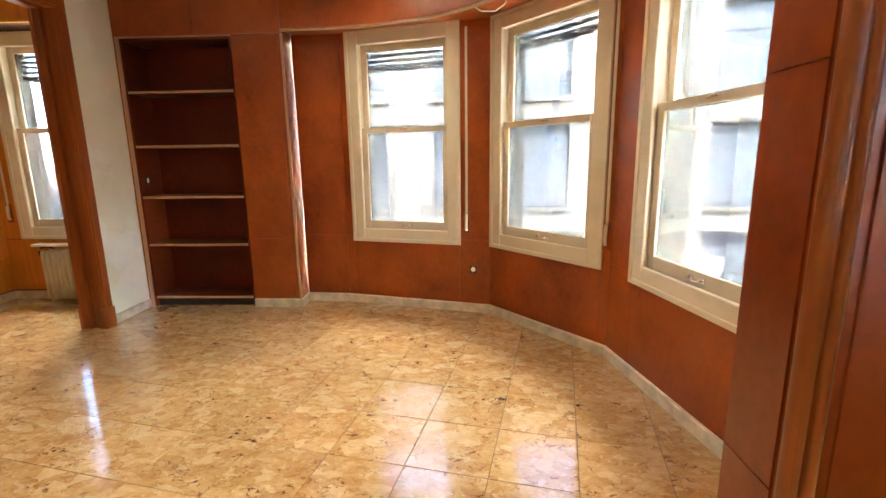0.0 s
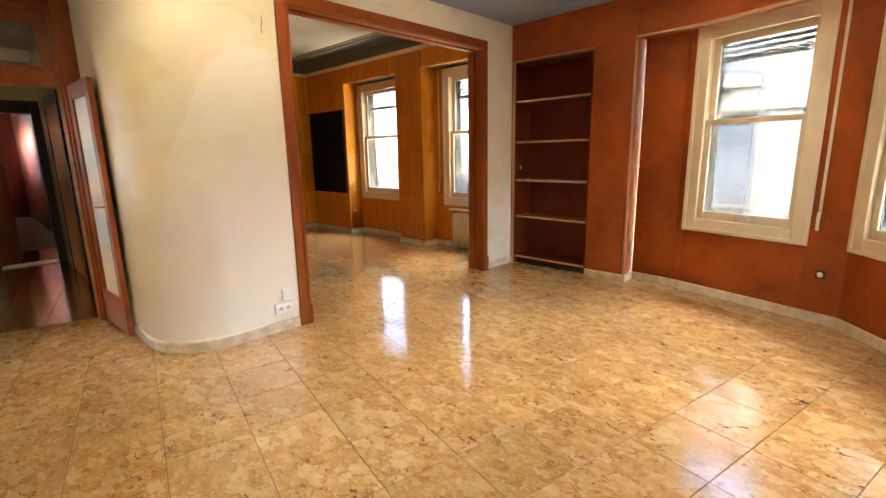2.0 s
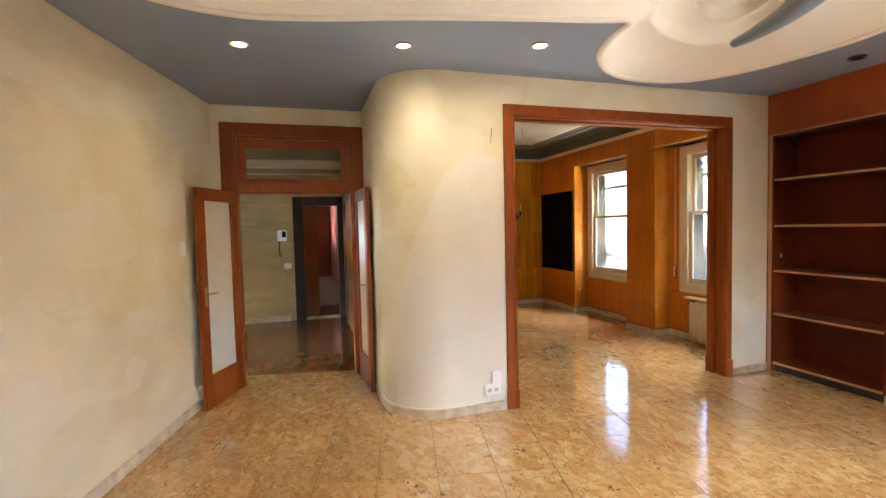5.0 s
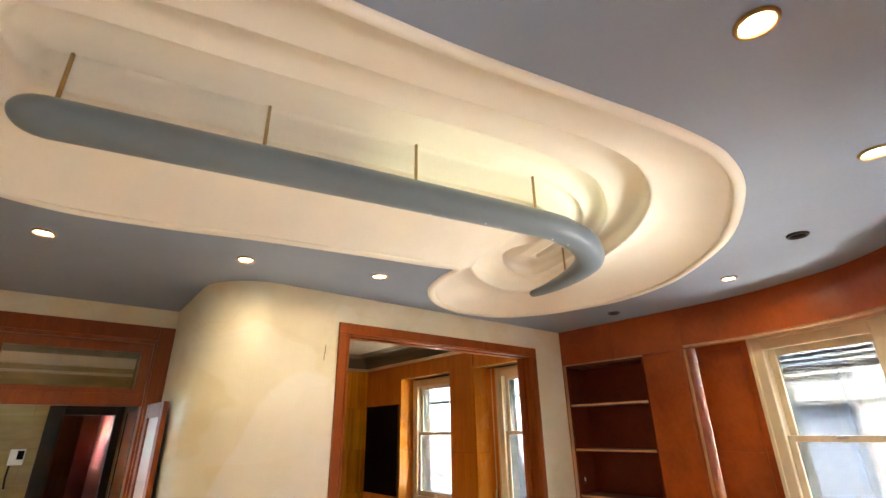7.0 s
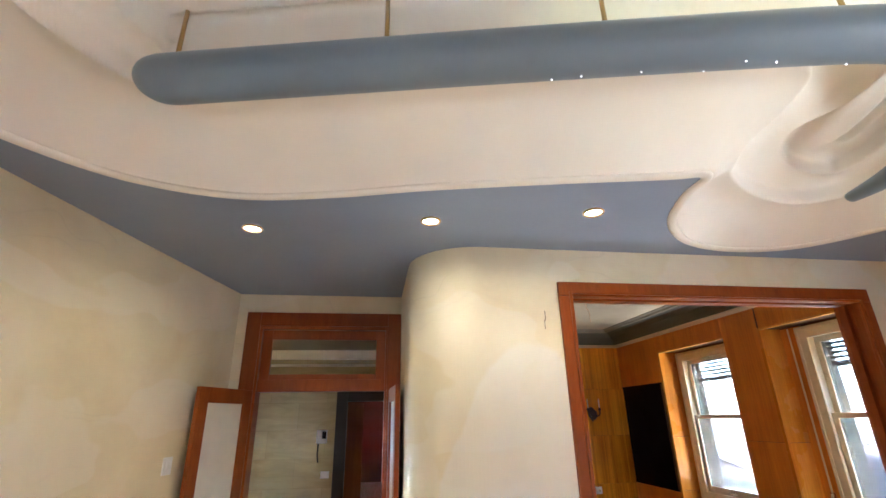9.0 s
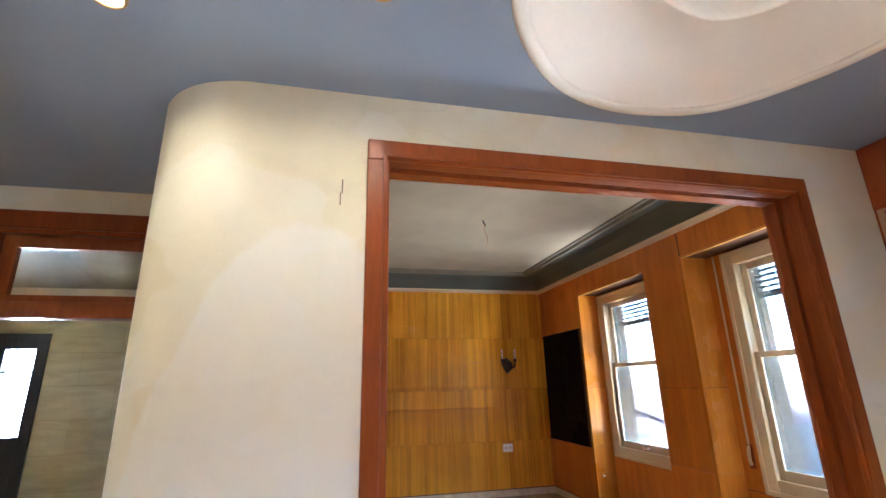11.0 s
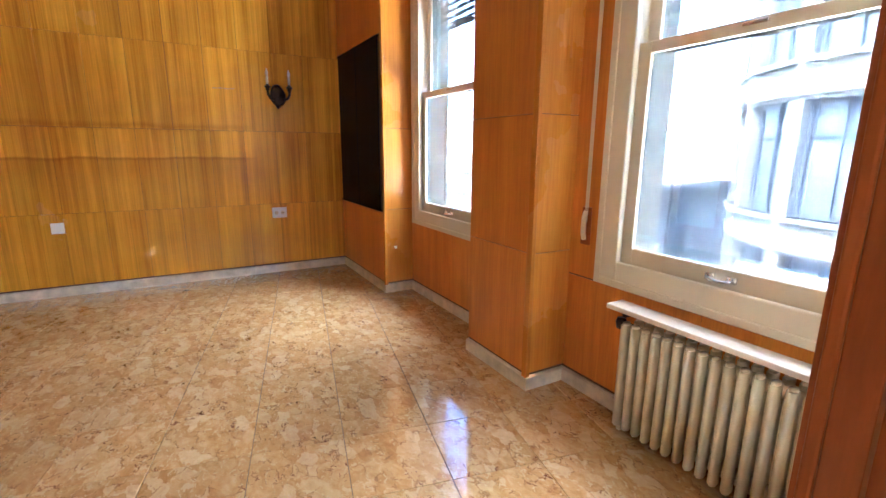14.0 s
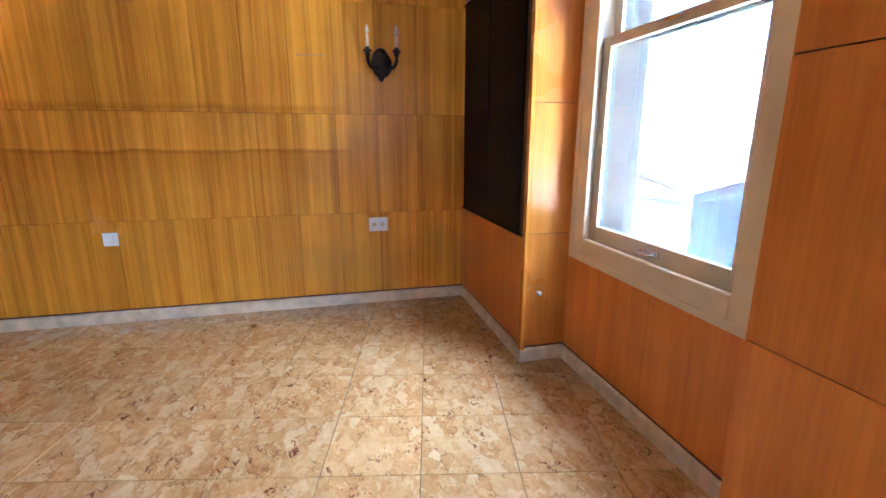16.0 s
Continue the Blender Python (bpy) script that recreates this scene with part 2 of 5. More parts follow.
EDGE = wood("wood_pale_edge", (0.36, 0.19, 0.09), (0.46, 0.26, 0.13), (0.55, 0.33, 0.18), 0.4, (12, 12, 1.5), 0.2)
DARK = plain("wood_near_black", (0.022, 0.014, 0.012), 0.3, 0, 0.3)
PATCH = (0.86, 0.80, 0.30, 2.13)   # a paler repainted patch: middle and half width along y, middle and half height


def cream_paint():
    """Aged cream paint: big faint patches and level hairline seams."""
    m, nt, b = material("wall_cream_paint")
    v = coords(nt, (1, 1, 1), False)
    big = noise_tex(nt, v, 0.9, 5, 0.55, 0.4)
    base = ramp(nt, big, (0.34, (0.72, 0.63, 0.43)), (0.5, (0.80, 0.725, 0.535)), (0.53, (0.82, 0.75, 0.575)), (0.75, (0.83, 0.77, 0.61)))
    warp = nt.nodes.new("ShaderNodeTexNoise")
    warp.inputs["Scale"].default_value = 1.7
    nt.links.new(v, warp.inputs["Vector"])
    off = nt.nodes.new("ShaderNodeVectorMath")
    off.operation = "MULTIPLY_ADD"
    off.inputs[1].default_value = (0.7, 0.7, 0.7)
    nt.links.new(warp.outputs["Color"], off.inputs[0])
    nt.links.new(v, off.inputs[2])
    flat = nt.nodes.new("ShaderNodeVectorMath")
    flat.operation = "MULTIPLY"
    flat.inputs[1].default_value = (0.40, 0.40, 2.9)
    nt.links.new(off.outputs[0], flat.inputs[0])
    seam = nt.nodes.new("ShaderNodeTexVoronoi")
    seam.feature = "DISTANCE_TO_EDGE"
    seam.inputs["Scale"].default_value = 0.9
    nt.links.new(flat.outputs[0], seam.inputs["Vector"])
    fine_line = ramp(nt, seam.outputs["Distance"], (0.0, (1, 1, 1)), (0.022, (0, 0, 0)))
    spots = ramp(nt, noise_tex(nt, v, 1.1, 3), (0.50, (0, 0, 0)), (0.60, (0.13, 0.13, 0.13)))
    base = mix(nt, mix(nt, 1.0, fine_line, spots, "MULTIPLY"), base, (0.46, 0.38, 0.26))
    wob = noise_tex(nt, v, 2.2, 3)
    place = nt.nodes.new("ShaderNodeVectorMath")
    place.operation = "MULTIPLY_ADD"
    place.inputs[1].default_value = (0.0, 1 / PATCH[1], 1 / PATCH[3])
    place.inputs[2].default_value = (0.0, -PATCH[0] / PATCH[1], -PATCH[2] / PATCH[3])
    nt.links.new(v, place.inputs[0])
    span = nt.nodes.new("ShaderNodeVectorMath")
    span.operation = "LENGTH"
    nt.links.new(place.outputs[0], span.inputs[0])
    wavy = N(nt, "ShaderNodeMath", op="MULTIPLY_ADD")
    wavy.inputs[1].default_value = 0.12
    nt.links.new(wob, wavy.inputs[0])
    nt.links.new(span.outputs["Value"], wavy.inputs[2])
    sep = nt.nodes.new("ShaderNodeSeparateXYZ")
    nt.links.new(v, sep.inputs[0])
    west = N(nt, "ShaderNodeMath", op="LESS_THAN")
    west.inputs[1].default_value = -2.5
    nt.links.new(sep.outputs[0], west.inputs[0])
    inside_patch = mix(nt, 1.0, ramp(nt, wavy.outputs[0], (0.98, (1, 1, 1)), (1.0, (0, 0, 0))), west.outputs[0], "MULTIPLY")
    base = mix(nt, inside_patch, mix(nt, 1.0, base, (1.0, 0.985, 0.93), "MULTIPLY"), mix(nt, 0.6, base, (0.83, 0.79, 0.69)))
    patch = ramp(nt, noise_tex(nt, coords(nt, (0.8, 0.8, 1.6), False), 1.3, 2, 0.4), (0.53, (0, 0, 0)), (0.545, (0.30, 0.30, 0.30)))
    base = mix(nt, patch, base, (0.86, 0.82, 0.72))
    nt.links.new(base, b.inputs["Base Color"])
    b.inputs["Roughness"].default_value = 0.62
    bump(nt, b, noise_tex(nt, v, 45, 3), 0.1, 0.001)
    return m


CREAM = cream_paint()
GREY = plain("ceiling_grey_blue_paint", (0.27, 0.32, 0.40), 0.55, 0, 0.06, 1.5, 50, 0.08)
PLASTER = plain("cove_cream_plaster", (0.87, 0.81, 0.68), 0.65, 0, 0.06, 1.2, 40, 0.1)
BAR = plain("bar_grey_gloss_paint", (0.19, 0.24, 0.275), 0.32, 0, 0.06, 2, 50, 0.05)
# Off-white ceiling and grey-green cove, both darkened to hold the room's shade.
CEIL2 = plain("ceiling_white_shaded", (0.30, 0.245, 0.16), 0.8, 0, 0.25, 1.0, 50, 0.1)
COVE2 = plain("cove_grey_green_shaded", (0.075, 0.085, 0.070), 0.6, 0, 0.12, 2, 50, 0.1)
MOULD2 = plain("ceiling_moulding_olive", (0.17, 0.15, 0.105), 0.6, 0, 0.2, 3)
TRIM2 = plain("trim_cream_gloss", (0.72, 0.60, 0.44), 0.45, 0, 0.1, 3)
TILE = breccia("floor_breccia_tile")
HALLTILE = plain("hall_brown_marble", (0.21, 0.085, 0.026), 0.14, 0, 0.3, 5, 60, 0.04)
GROUT = plain("floor_grout", (0.14, 0.085, 0.045), 0.8)
BASE = plain("baseboard_cream_marble", (0.64, 0.52, 0.345), 0.3, 0, 0.28, 11, 40, 0.05)
PAINT = plain("window_ivory_paint", (0.69, 0.575, 0.385), 0.4, 0, 0.08, 4)
SASH = plain("sash_ivory_paint", (0.60, 0.49, 0.325), 0.4, 0, 0.1, 4)
# Near-black tint stands in for lower outdoor brightness behind the panes.
GLASS = clear_glass("window_glass", (0.0185, 0.0187, 0.0192))
FROST = plain("door_frosted_glass", (0.72, 0.70, 0.64), 0.3, 0, 0.05, 6)
TRANSOM = clear_glass("transom_glass", (0.95, 0.93, 0.85))
STEEL = plain("chrome", (0.75, 0.72, 0.68), 0.2, 1.0, 0.05)
BRASS = plain("aged_brass", (0.45, 0.30, 0.12), 0.35, 1.0, 0.15)
BLACK = plain("black_lacquer_panel", (0.006, 0.0055, 0.009), 0.22, 0, 0.2, relief=0.04, spec=0.03)
IRON = plain("sconce_dark_bronze", (0.030, 0.022, 0.018), 0.35, 0.7, 0.3)
WHITE = plain("white_plastic", (0.86, 0.85, 0.83), 0.35, 0, 0.04)
CANDLE = plain("candle_ivory", (0.80, 0.72, 0.55), 0.5, 0, 0.05)
RADIATOR = plain("radiator_beige_enamel", (0.66, 0.52, 0.32), 0.4, 0, 0.15, 8)
SHUTTER = plain("shutter_slat_ivory", (0.72, 0.68, 0.60), 0.5, 0, 0.08)
thin = SHUTTER.node_tree.nodes.new("ShaderNodeBsdfTranslucent")
thin.inputs["Color"].default_value = (0.75, 0.72, 0.66, 1)
both = SHUTTER.node_tree.nodes.new("ShaderNodeMixShader")
both.inputs[0].default_value = 0.6
SHUTTER.node_tree.links.new(SHUTTER.node_tree.nodes["Principled BSDF"].outputs[0], both.inputs[1])
SHUTTER.node_tree.links.new(thin.outputs[0], both.inputs[2])
SHUTTER.node_tree.links.new(both.outputs[0], SHUTTER.node_tree.nodes["Material Output"].inputs[0])
HALLWALL = stone_courses("hall_stone_cladding", (0.42, 0.31, 0.135), (0.50, 0.385, 0.19), (0.33, 0.245, 0.11), 0.9, 0.42)
ORANGE = plain("far_room_orange_paint", (0.22, 0.045, 0.018), 0.6)
LAMPGLOW = glow("downlight_glow", (1.0, 0.82, 0.54), 0.75)
COVE_GLOW = glow("cove_helper_glow", (0.96, 1.0, 0.66), 0.018)
STAR = glow("star_point_glow", (1.0, 0.98, 0.9), 0.010)
BULB = glow("candle_bulb_glow", (1.0, 0.66, 0.28), 0.03)
FACADE = plain("facade_cream_render", (0.30, 0.265, 0.20), 0.85, 0, 0.15, 0.5, 20, 0.2)
FACADE2 = plain("facade_pale_stone", (0.42, 0.395, 0.35), 0.85, 0, 0.15, 0.5, 20, 0.2)
EXTFRAME = plain("exterior_dark_metal", (0.15, 0.16, 0.17), 0.5, 0.2)
EXTGLASS = plain("exterior_window_glass", (0.20, 0.21, 0.205), 0.25, 0, 0.3, 1.0, spec=0.3)
ROOFTILE = plain("clay_roof_tile", (0.46, 0.36, 0.29), 0.8, 0, 0.3, 3)
# Street colour is paled so the ground reflects light up to the windows.
STREET = plain("pale_paving", (0.45, 0.43, 0.39), 0.85, 0, 0.2, 1)

# ---- mesh helpers ----
def box(bm, lo, hi, m=None):
    vs = [bm.verts.new((x, y, z)) for z in (lo[2], hi[2]) for y in (lo[1], hi[1]) for x in (lo[0], hi[0])]
    for f in ((0, 2, 3, 1), (4, 5, 7, 6), (0, 1, 5, 4), (2, 6, 7, 3), (0, 4, 6, 2), (1, 3, 7, 5)):
        bm.faces.new([vs[i] for i in f])
    if m is not None:
        for v in vs:
            v.co = m @ v.co
    return vs


def prism(bm, poly, z0, z1):
    """An upright prism over a simple polygon (counter-clockwise)."""
    lo = [bm.verts.new((x, y, z0)) for x, y in poly]
    hi = [bm.verts.new((x, y, z1)) for x, y in poly]
    n = len(poly)
    bm.faces.new(lo[::-1])
    bm.faces.new(hi)
    for i in range(n):
        j = (i + 1) % n
        bm.faces.new((lo[i], lo[j], hi[j], hi[i]))


def tube(bm, path, radius, sides=10, flat=1.0, up=Vector((0, 0, 1)), closed=False, taper=None, ends=True):
    """A tube of elliptic section swept along a path; flat scales its height."""
    pts = [Vector(p) for p in path]
    rings = []
    n = len(pts)
    for i, p in enumerate(pts):
        a = pts[i - 1] if (i or closed) else p
        c = pts[(i + 1) % n] if (i < n - 1 or closed) else p
        d = (c - a).normalized()
        side = d.cross(up)
        side = side.normalized() if side.length > 1e-6 else Vector((1, 0, 0))
        u2 = side.cross(d).normalized()
        k = taper(i / max(n - 1, 1)) if taper else 1.0
        rings.append([bm.verts.new(p + side * (radius * k * math.cos(t)) + u2 * (radius * flat * k * math.sin(t))) for t in [2 * math.pi * j / sides for j in range(sides)]])
    for i in range(n if closed else n - 1):
        a, c = rings[i], rings[(i + 1) % n]
        for j in range(sides):
            k = (j + 1) % sides
            bm.faces.new((a[j], c[j], c[k], a[k]))
    if ends and not closed:
        bm.faces.new(rings[0])
        bm.faces.new(rings[-1][::-1])


def lathe(bm, profile, sides=16, centre=(0, 0, 0), m=None):
    """A turned shape: profile of (radius, height)."""
    rings = []
    for r, z in profile:
        rings.append([bm.verts.new((centre[0] + r * math.cos(2 * math.pi * j / sides), centre[1] + r * math.sin(2 * math.pi * j / sides), centre[2] + z)) for j in range(sides)])
    if m is not None:
        for ring in rings:
            for v in ring:
                v.co = m @ v.co
    for a, c in zip(rings, rings[1:]):
        for j in range(sides):
            k = (j + 1) % sides
            bm.faces.new((a[j], a[k], c[k], c[j]))
    bm.faces.new(rings[0][::-1])
    bm.faces.new(rings[-1])


def finish(bm, name, mat, smooth=False, bevel=0.0):
    bmesh.ops.recalc_face_normals(bm, faces=bm.faces)
    if bevel:
        bmesh.ops.bevel(bm, geom=list(bm.edges), offset=bevel, segments=2, affect="EDGES", profile=0.5)
    me = bpy.data.meshes.new(name)
    bm.to_mesh(me)
    bm.free()
    me.materials.append(mat)
    if smooth:
        for p in me.polygons:
            p.use_smooth = True
    return me


def thing(name, bm, mat, label="", category="", group="", kind="", smooth=False, bevel=0.0):
    return tagged(new(name, finish(bm, name, mat, smooth, bevel)), label, category, group, kind)


def empty(name, m, label, category, group="", kind=""):
    ob = new(name)
    ob.empty_display_size = 0.1
    ob.matrix_world = m
    return tagged(ob, label, category, group, kind)


def part(name, bm, mat, parent, label="", smooth=False, bevel=0.0, m=None):
    ob = new(name, finish(bm, name, mat, smooth, bevel))
    ob.parent = parent
    if m is not None:
        ob.matrix_basis = m
    return tagged(ob, label)


def piece(name, mesh, parent, m):
    ob = new(name, mesh)
    ob.parent = parent
    ob.matrix_basis = m
    return ob


def boxes(*spans):
    bm = bmesh.new()
    for lo, hi in spans:
        box(bm, lo, hi)
    return bm


def along(a, c):
    """The frame of a wall from a to c: x along it, y to its left, z up."""
    d = Vector((c[0] - a[0], c[1] - a[1], 0))
    return Matrix.Translation((a[0], a[1], 0)) @ Matrix.Rotation(math.atan2(d.y, d.x), 4, "Z"), d.length


def panelled(name, wall, a, c, bands, columns, mat, depth=0.008, gap=0.004):
    """Veneer boards on the right-hand side of the line a-c: bands are heights, columns are runs along it."""
    m, length = along(a, c)
    for z0, z1 in zip(bands, bands[1:]):
        for u0, u1 in zip(columns, columns[1:]):
            bm = bmesh.new()
            g = gap / 2
            box(bm, (u0 + g, -depth, z0 + g), (u1 - g, 0.0, z1 - g))
            ob = part("panel", bm, mat, wall)
            ob.matrix_basis = m


def spline(points, steps=8, closed=True):
    out, n = [], len(points)
    P = [Vector((*p, 0)) if len(p) == 2 else Vector(p) for p in points]
    for i in range(n if closed else n - 1):
        if closed:
            p0, p1, p2, p3 = P[i - 1], P[i], P[(i + 1) % n], P[(i + 2) % n]
        else:
            p0, p1, p2, p3 = P[max(i - 1, 0)], P[i], P[i + 1], P[min(i + 2, n - 1)]
        for k in range(steps):
            t = k / steps
            out.append(0.5 * ((2 * p1) + (p2 - p0) * t + (2 * p0 - 5 * p1 + 4 * p2 - p3) * t * t + (3 * p1 - p0 - 3 * p2 + p3) * t ** 3))
    if not closed:
        out.append(P[-1])
    return out


# ---- plan ----
H1 = 3.0                      # ceiling of the salon
WX, WX2 = -2.925, -3.10       # partition between the rooms
NY = 4.24                     # shelf wall of the salon
FX = -7.97                    # far wall of the panelled room
NY2 = 4.28                    # window wall of the panelled room
WY2 = 4.55                    # its window recesses
DX = -4.45                    # wall of the double door
BAY = [(-1.33, 4.46), (-0.90, 4.42), (0.52, 4.03), (1.30, 3.06), (1.56, 1.60)]
SILL, HEAD = 0.66, 2.60

# ---- floor ----
floor = thing("floor", boxes(((-9.6, -4.6, -0.30), (2.2, 5.2, -0.006))), GROUT, "polished breccia tile floor on a mortar bed", "floor", kind="structure")

# ---- partition wall with the wide opening, rounded into a column ----
bm = bmesh.new()
arc = [(-3.42 + 0.5 * math.sin(t), 0.55 - 0.5 * math.cos(t)) for t in [math.pi / 2 * i / 32 for i in range(33)]]
prism(bm, [(DX, 0.05), *arc, (WX, 1.10), (WX2, 1.10), (WX2, 0.30), (DX, 0.30)], 0, 3.75)
box(bm, (WX2, 3.72, 0), (WX, 4.9, 3.75))
box(bm, (WX2, 1.10, 2.745), (WX, 3.72, 3.75))
wall_west = thing("wall_west", bm, CREAM, "cream painted wall rounded into a column beside the wide opening", "wall", kind="structure")

# mahogany casing and lining of the opening
opening = empty("door_opening", Matrix(), "wide doorway lined with polished mahogany casing", "door frame", kind="structure")


def casing(parent, x, face, y0, y1, top, w, depth, mat, foot=0.0):
    """Casing round an opening in a wall across x; face is the way it stands proud."""
    x0, x1 = sorted((x, x + face * depth))
    part("casing_side", boxes(((x0, y0, 0), (x1, y0 + w, top - w))), mat, parent, bevel=0.006)
    part("casing_side", boxes(((x0, y1 - w, 0), (x1, y1, top - w))), mat, parent, bevel=0.006)
    part("casing_head", boxes(((x0, y0, top - w), (x1, y1, top))), mat, parent, bevel=0.006)
    x2 = x + face * (depth + 0.012)
    a, c = sorted((x + face * depth, x2))
    part("casing_bead", boxes(((a, y0 + w - 0.03, 0), (c, y0 + w - 0.012, top - w + 0.012)), ((a, y1 - w + 0.012, 0), (c, y1 - w + 0.03, top - w + 0.012)), ((a, y0 + w - 0.03, top - w + 0.012), (c, y1 - w + 0.03, top - w + 0.03))), mat, parent)
    if foot:
        x3 = x + face * (depth + 0.012)
        a, c = sorted((x, x3))
        for s0, s1 in ((y0 - 0.006, y0 + w + 0.006), (y1 - w - 0.006, y1 + 0.006)):
            part("plinth_block", boxes(((a, s0, 0), (c, s1, foot))), mat, parent, bevel=0.004)


casing(opening, WX, 1, 1.10, 3.72, 2.745, 0.105, 0.025, CASING, 0.18)
casing(opening, WX2, -1, 1.10, 3.72, 2.745, 0.105, 0.025, CASING, 0.18)
for y0, y1 in ((1.10, 1.20), (3.62, 3.72)):
    part("jamb", boxes(((WX2, y0, 0), (-3.04, y1, 2.645)), ((-2.985, y0, 0), (WX, y1, 2.645))), CASING, opening, bevel=0.003)
    s = 1 if y0 < 2 else -1
    yb = y0 if s > 0 else y1
    part("pocket", boxes(((-3.04, min(yb, yb + s * 0.07), 0), (-2.985, max(yb, yb + s * 0.07), 2.66))), CASING, opening)
part("lintel", boxes(((WX2, 1.10, 2.64), (-3.04, 3.72, 2.745)), ((-2.985, 1.10, 2.64), (WX, 3.72, 2.745))), CASING, opening, bevel=0.003)
part("track_slot", boxes(((-3.04, 1.2, 2.70), (-2.985, 3.62, 2.745))), DARK, opening)
part("sliding_track", boxes(((-3.025, 1.2, 2.655), (-3.0, 3.62, 2.70))), STEEL, opening, "steel sliding door track")

# ---- shelf wall of the salon (north) ----
bm = bmesh.new()
box(bm, (WX, NY, 0), (-2.87, 4.9, 3.75))
box(bm, (-2.87, NY + 0.34, 0), (-1.83, 4.9, 3.75))
box(bm, (-2.87, NY, 2.56), (-1.83, NY + 0.34, 3.75))
box(bm, (-1.83, NY, 0), (-1.37, 4.9, 3.75))
wall_north = thing("wall_north", bm, RED, "red-brown veneered wall with a built-in bookcase recess", "wall", kind="structure")
panelled("panel", wall_north, (-1.83, NY), (-1.40, NY), (0.10, 0.70, 1.60, 2.56), (0, 0.43), RED, 0.006)
panelled("panel", wall_north, (WX, NY), (-1.37, NY), (2.575, 3.0), (0, 0.75, 1.555), RED, 0.006)

bookcase = empty("bookcase", pose(-2.87, NY, 0), "built-in red-brown bookcase with five bare shelves", "bookcase")
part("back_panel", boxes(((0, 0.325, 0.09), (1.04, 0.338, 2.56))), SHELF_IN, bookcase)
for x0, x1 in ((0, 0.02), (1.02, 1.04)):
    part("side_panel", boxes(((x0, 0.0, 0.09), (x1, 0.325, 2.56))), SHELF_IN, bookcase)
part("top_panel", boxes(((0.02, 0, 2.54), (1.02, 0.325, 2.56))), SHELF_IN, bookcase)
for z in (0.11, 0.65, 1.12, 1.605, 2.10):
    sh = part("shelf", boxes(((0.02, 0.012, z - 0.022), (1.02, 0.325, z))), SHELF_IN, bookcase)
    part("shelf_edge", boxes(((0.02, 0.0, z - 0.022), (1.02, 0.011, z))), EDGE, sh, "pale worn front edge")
part("toe_kick", boxes(((0.0, 0.06, 0.0), (1.04, 0.08, 0.088))), DARK, bookcase, "black recessed plinth")
part("edge_strip", boxes(((-0.035, -0.012, 0.0), (0.0, 0.01, 2.575)), ((0.0, -0.012, 2.56), (1.04, 0.01, 2.575))), EDGE, bookcase, "pale wooden edge strip", bevel=0.003)
sw = empty("wall_switch", pose(-2.848, NY + 0.09, 1.27), "small dark switch with a white rocker inside the bookcase", "switch")
bm = bmesh.new()
box(bm, (0, -0.02, -0.045), (0.008, 0.02, 0.045))
part("plate", bm, DARK, sw, bevel=0.002)
part("button", boxes(((0.008, -0.013, -0.018), (0.014, 0.013, 0.022))), WHITE, sw, "white rocker", bevel=0.002)

# ---- bay with three windows ----
bay_wall = empty("wall_bay", Matrix(), "curved red-brown veneered bay wall below and between the windows", "wall", kind="structure")
T = 0.30
WINDOWS1 = []


def bay_facet(a, c, u0, u1):
    m, length = along(a, c)
    bm = bmesh.new()
    if u1 > u0:
        box(bm, (-0.03, 0, 0), (u0 + 0.04, T, 3.75), m)
        box(bm, (u1 - 0.04, 0, 0), (length + 0.03, T, 3.75), m)
        box(bm, (u0 + 0.04, 0, 0), (u1 - 0.04, T, SILL + 0.04), m)
        box(bm, (u0 + 0.04, 0, HEAD - 0.04), (u1 - 0.04, T, 3.75), m)
        WINDOWS1.append((m, u0, u1))
    else:
        box(bm, (-0.02, 0, 0), (length, T, 3.75), m)
    part("wall_facet", bm, RED, bay_wall)
    runs = [0, length] if u1 <= u0 else ([0, u0, u1, length] if u0 > 0.06 else [0, u1, length])
    for i, (p, q) in enumerate(zip(runs, runs[1:])):
        if q - p < 0.03:
            continue
        under = u1 > u0 and p >= u0 - 0.06 and q <= u1 + 0.01
        bands = (0.1, SILL) if under else (0.1, 0.70, 1.60, 2.56)
        panelled("panel", bay_wall, (m @ Vector((p, 0, 0)))[:2], (m @ Vector((q, 0, 0)))[:2], bands, (0, q - p), RED, 0.006)


part("niche_side", boxes(((-1.40, NY + 0.004, 0), (-1.355, 4.6, 3.75))), RED, bay_wall)
part("edge_strip", boxes(((-1.376, NY - 0.010, 0.0), (-1.352, NY + 0.008, 2.575))), EDGE, bay_wall, "pale wooden edge strip", bevel=0.004)
bay_facet(BAY[0], BAY[1], 0, 0)
bay_facet(BAY[1], BAY[2], 0.09, 1.18)
bay_facet(BAY[2], BAY[3], 0.02, 1.17)
bay_facet(BAY[3], BAY[4], 0.29, 1.41)
bay_facet(BAY[4], (1.40, 0.99), 0, 0)

# curved header in front of the window heads
head_line = spline([(-1.37, NY), (-0.72, 4.20), (-0.12, 4.02), (0.21, 3.84), (0.56, 3.50), (0.90, 3.02), (1.13, 2.50), (1.25, 2.00), (1.26, 1.50), (1.18, 0.99)], 5, False)
back = [(1.85, 0.99), (1.75, 3.2), (0.75, 4.4), (-0.8, 4.7), (-1.37, 4.7)]
bm = bmesh.new()
prism(bm, [(p.x, p.y) for p in head_line] + back, 2.605, 3.75)
header = thing("wall_header", bm, RED, "curved red-brown veneered header above the bay windows", "wall", kind="structure")
bm = bmesh.new()
tube(bm, [(p.x, p.y, 2.60) for p in head_line], 0.014, 8)
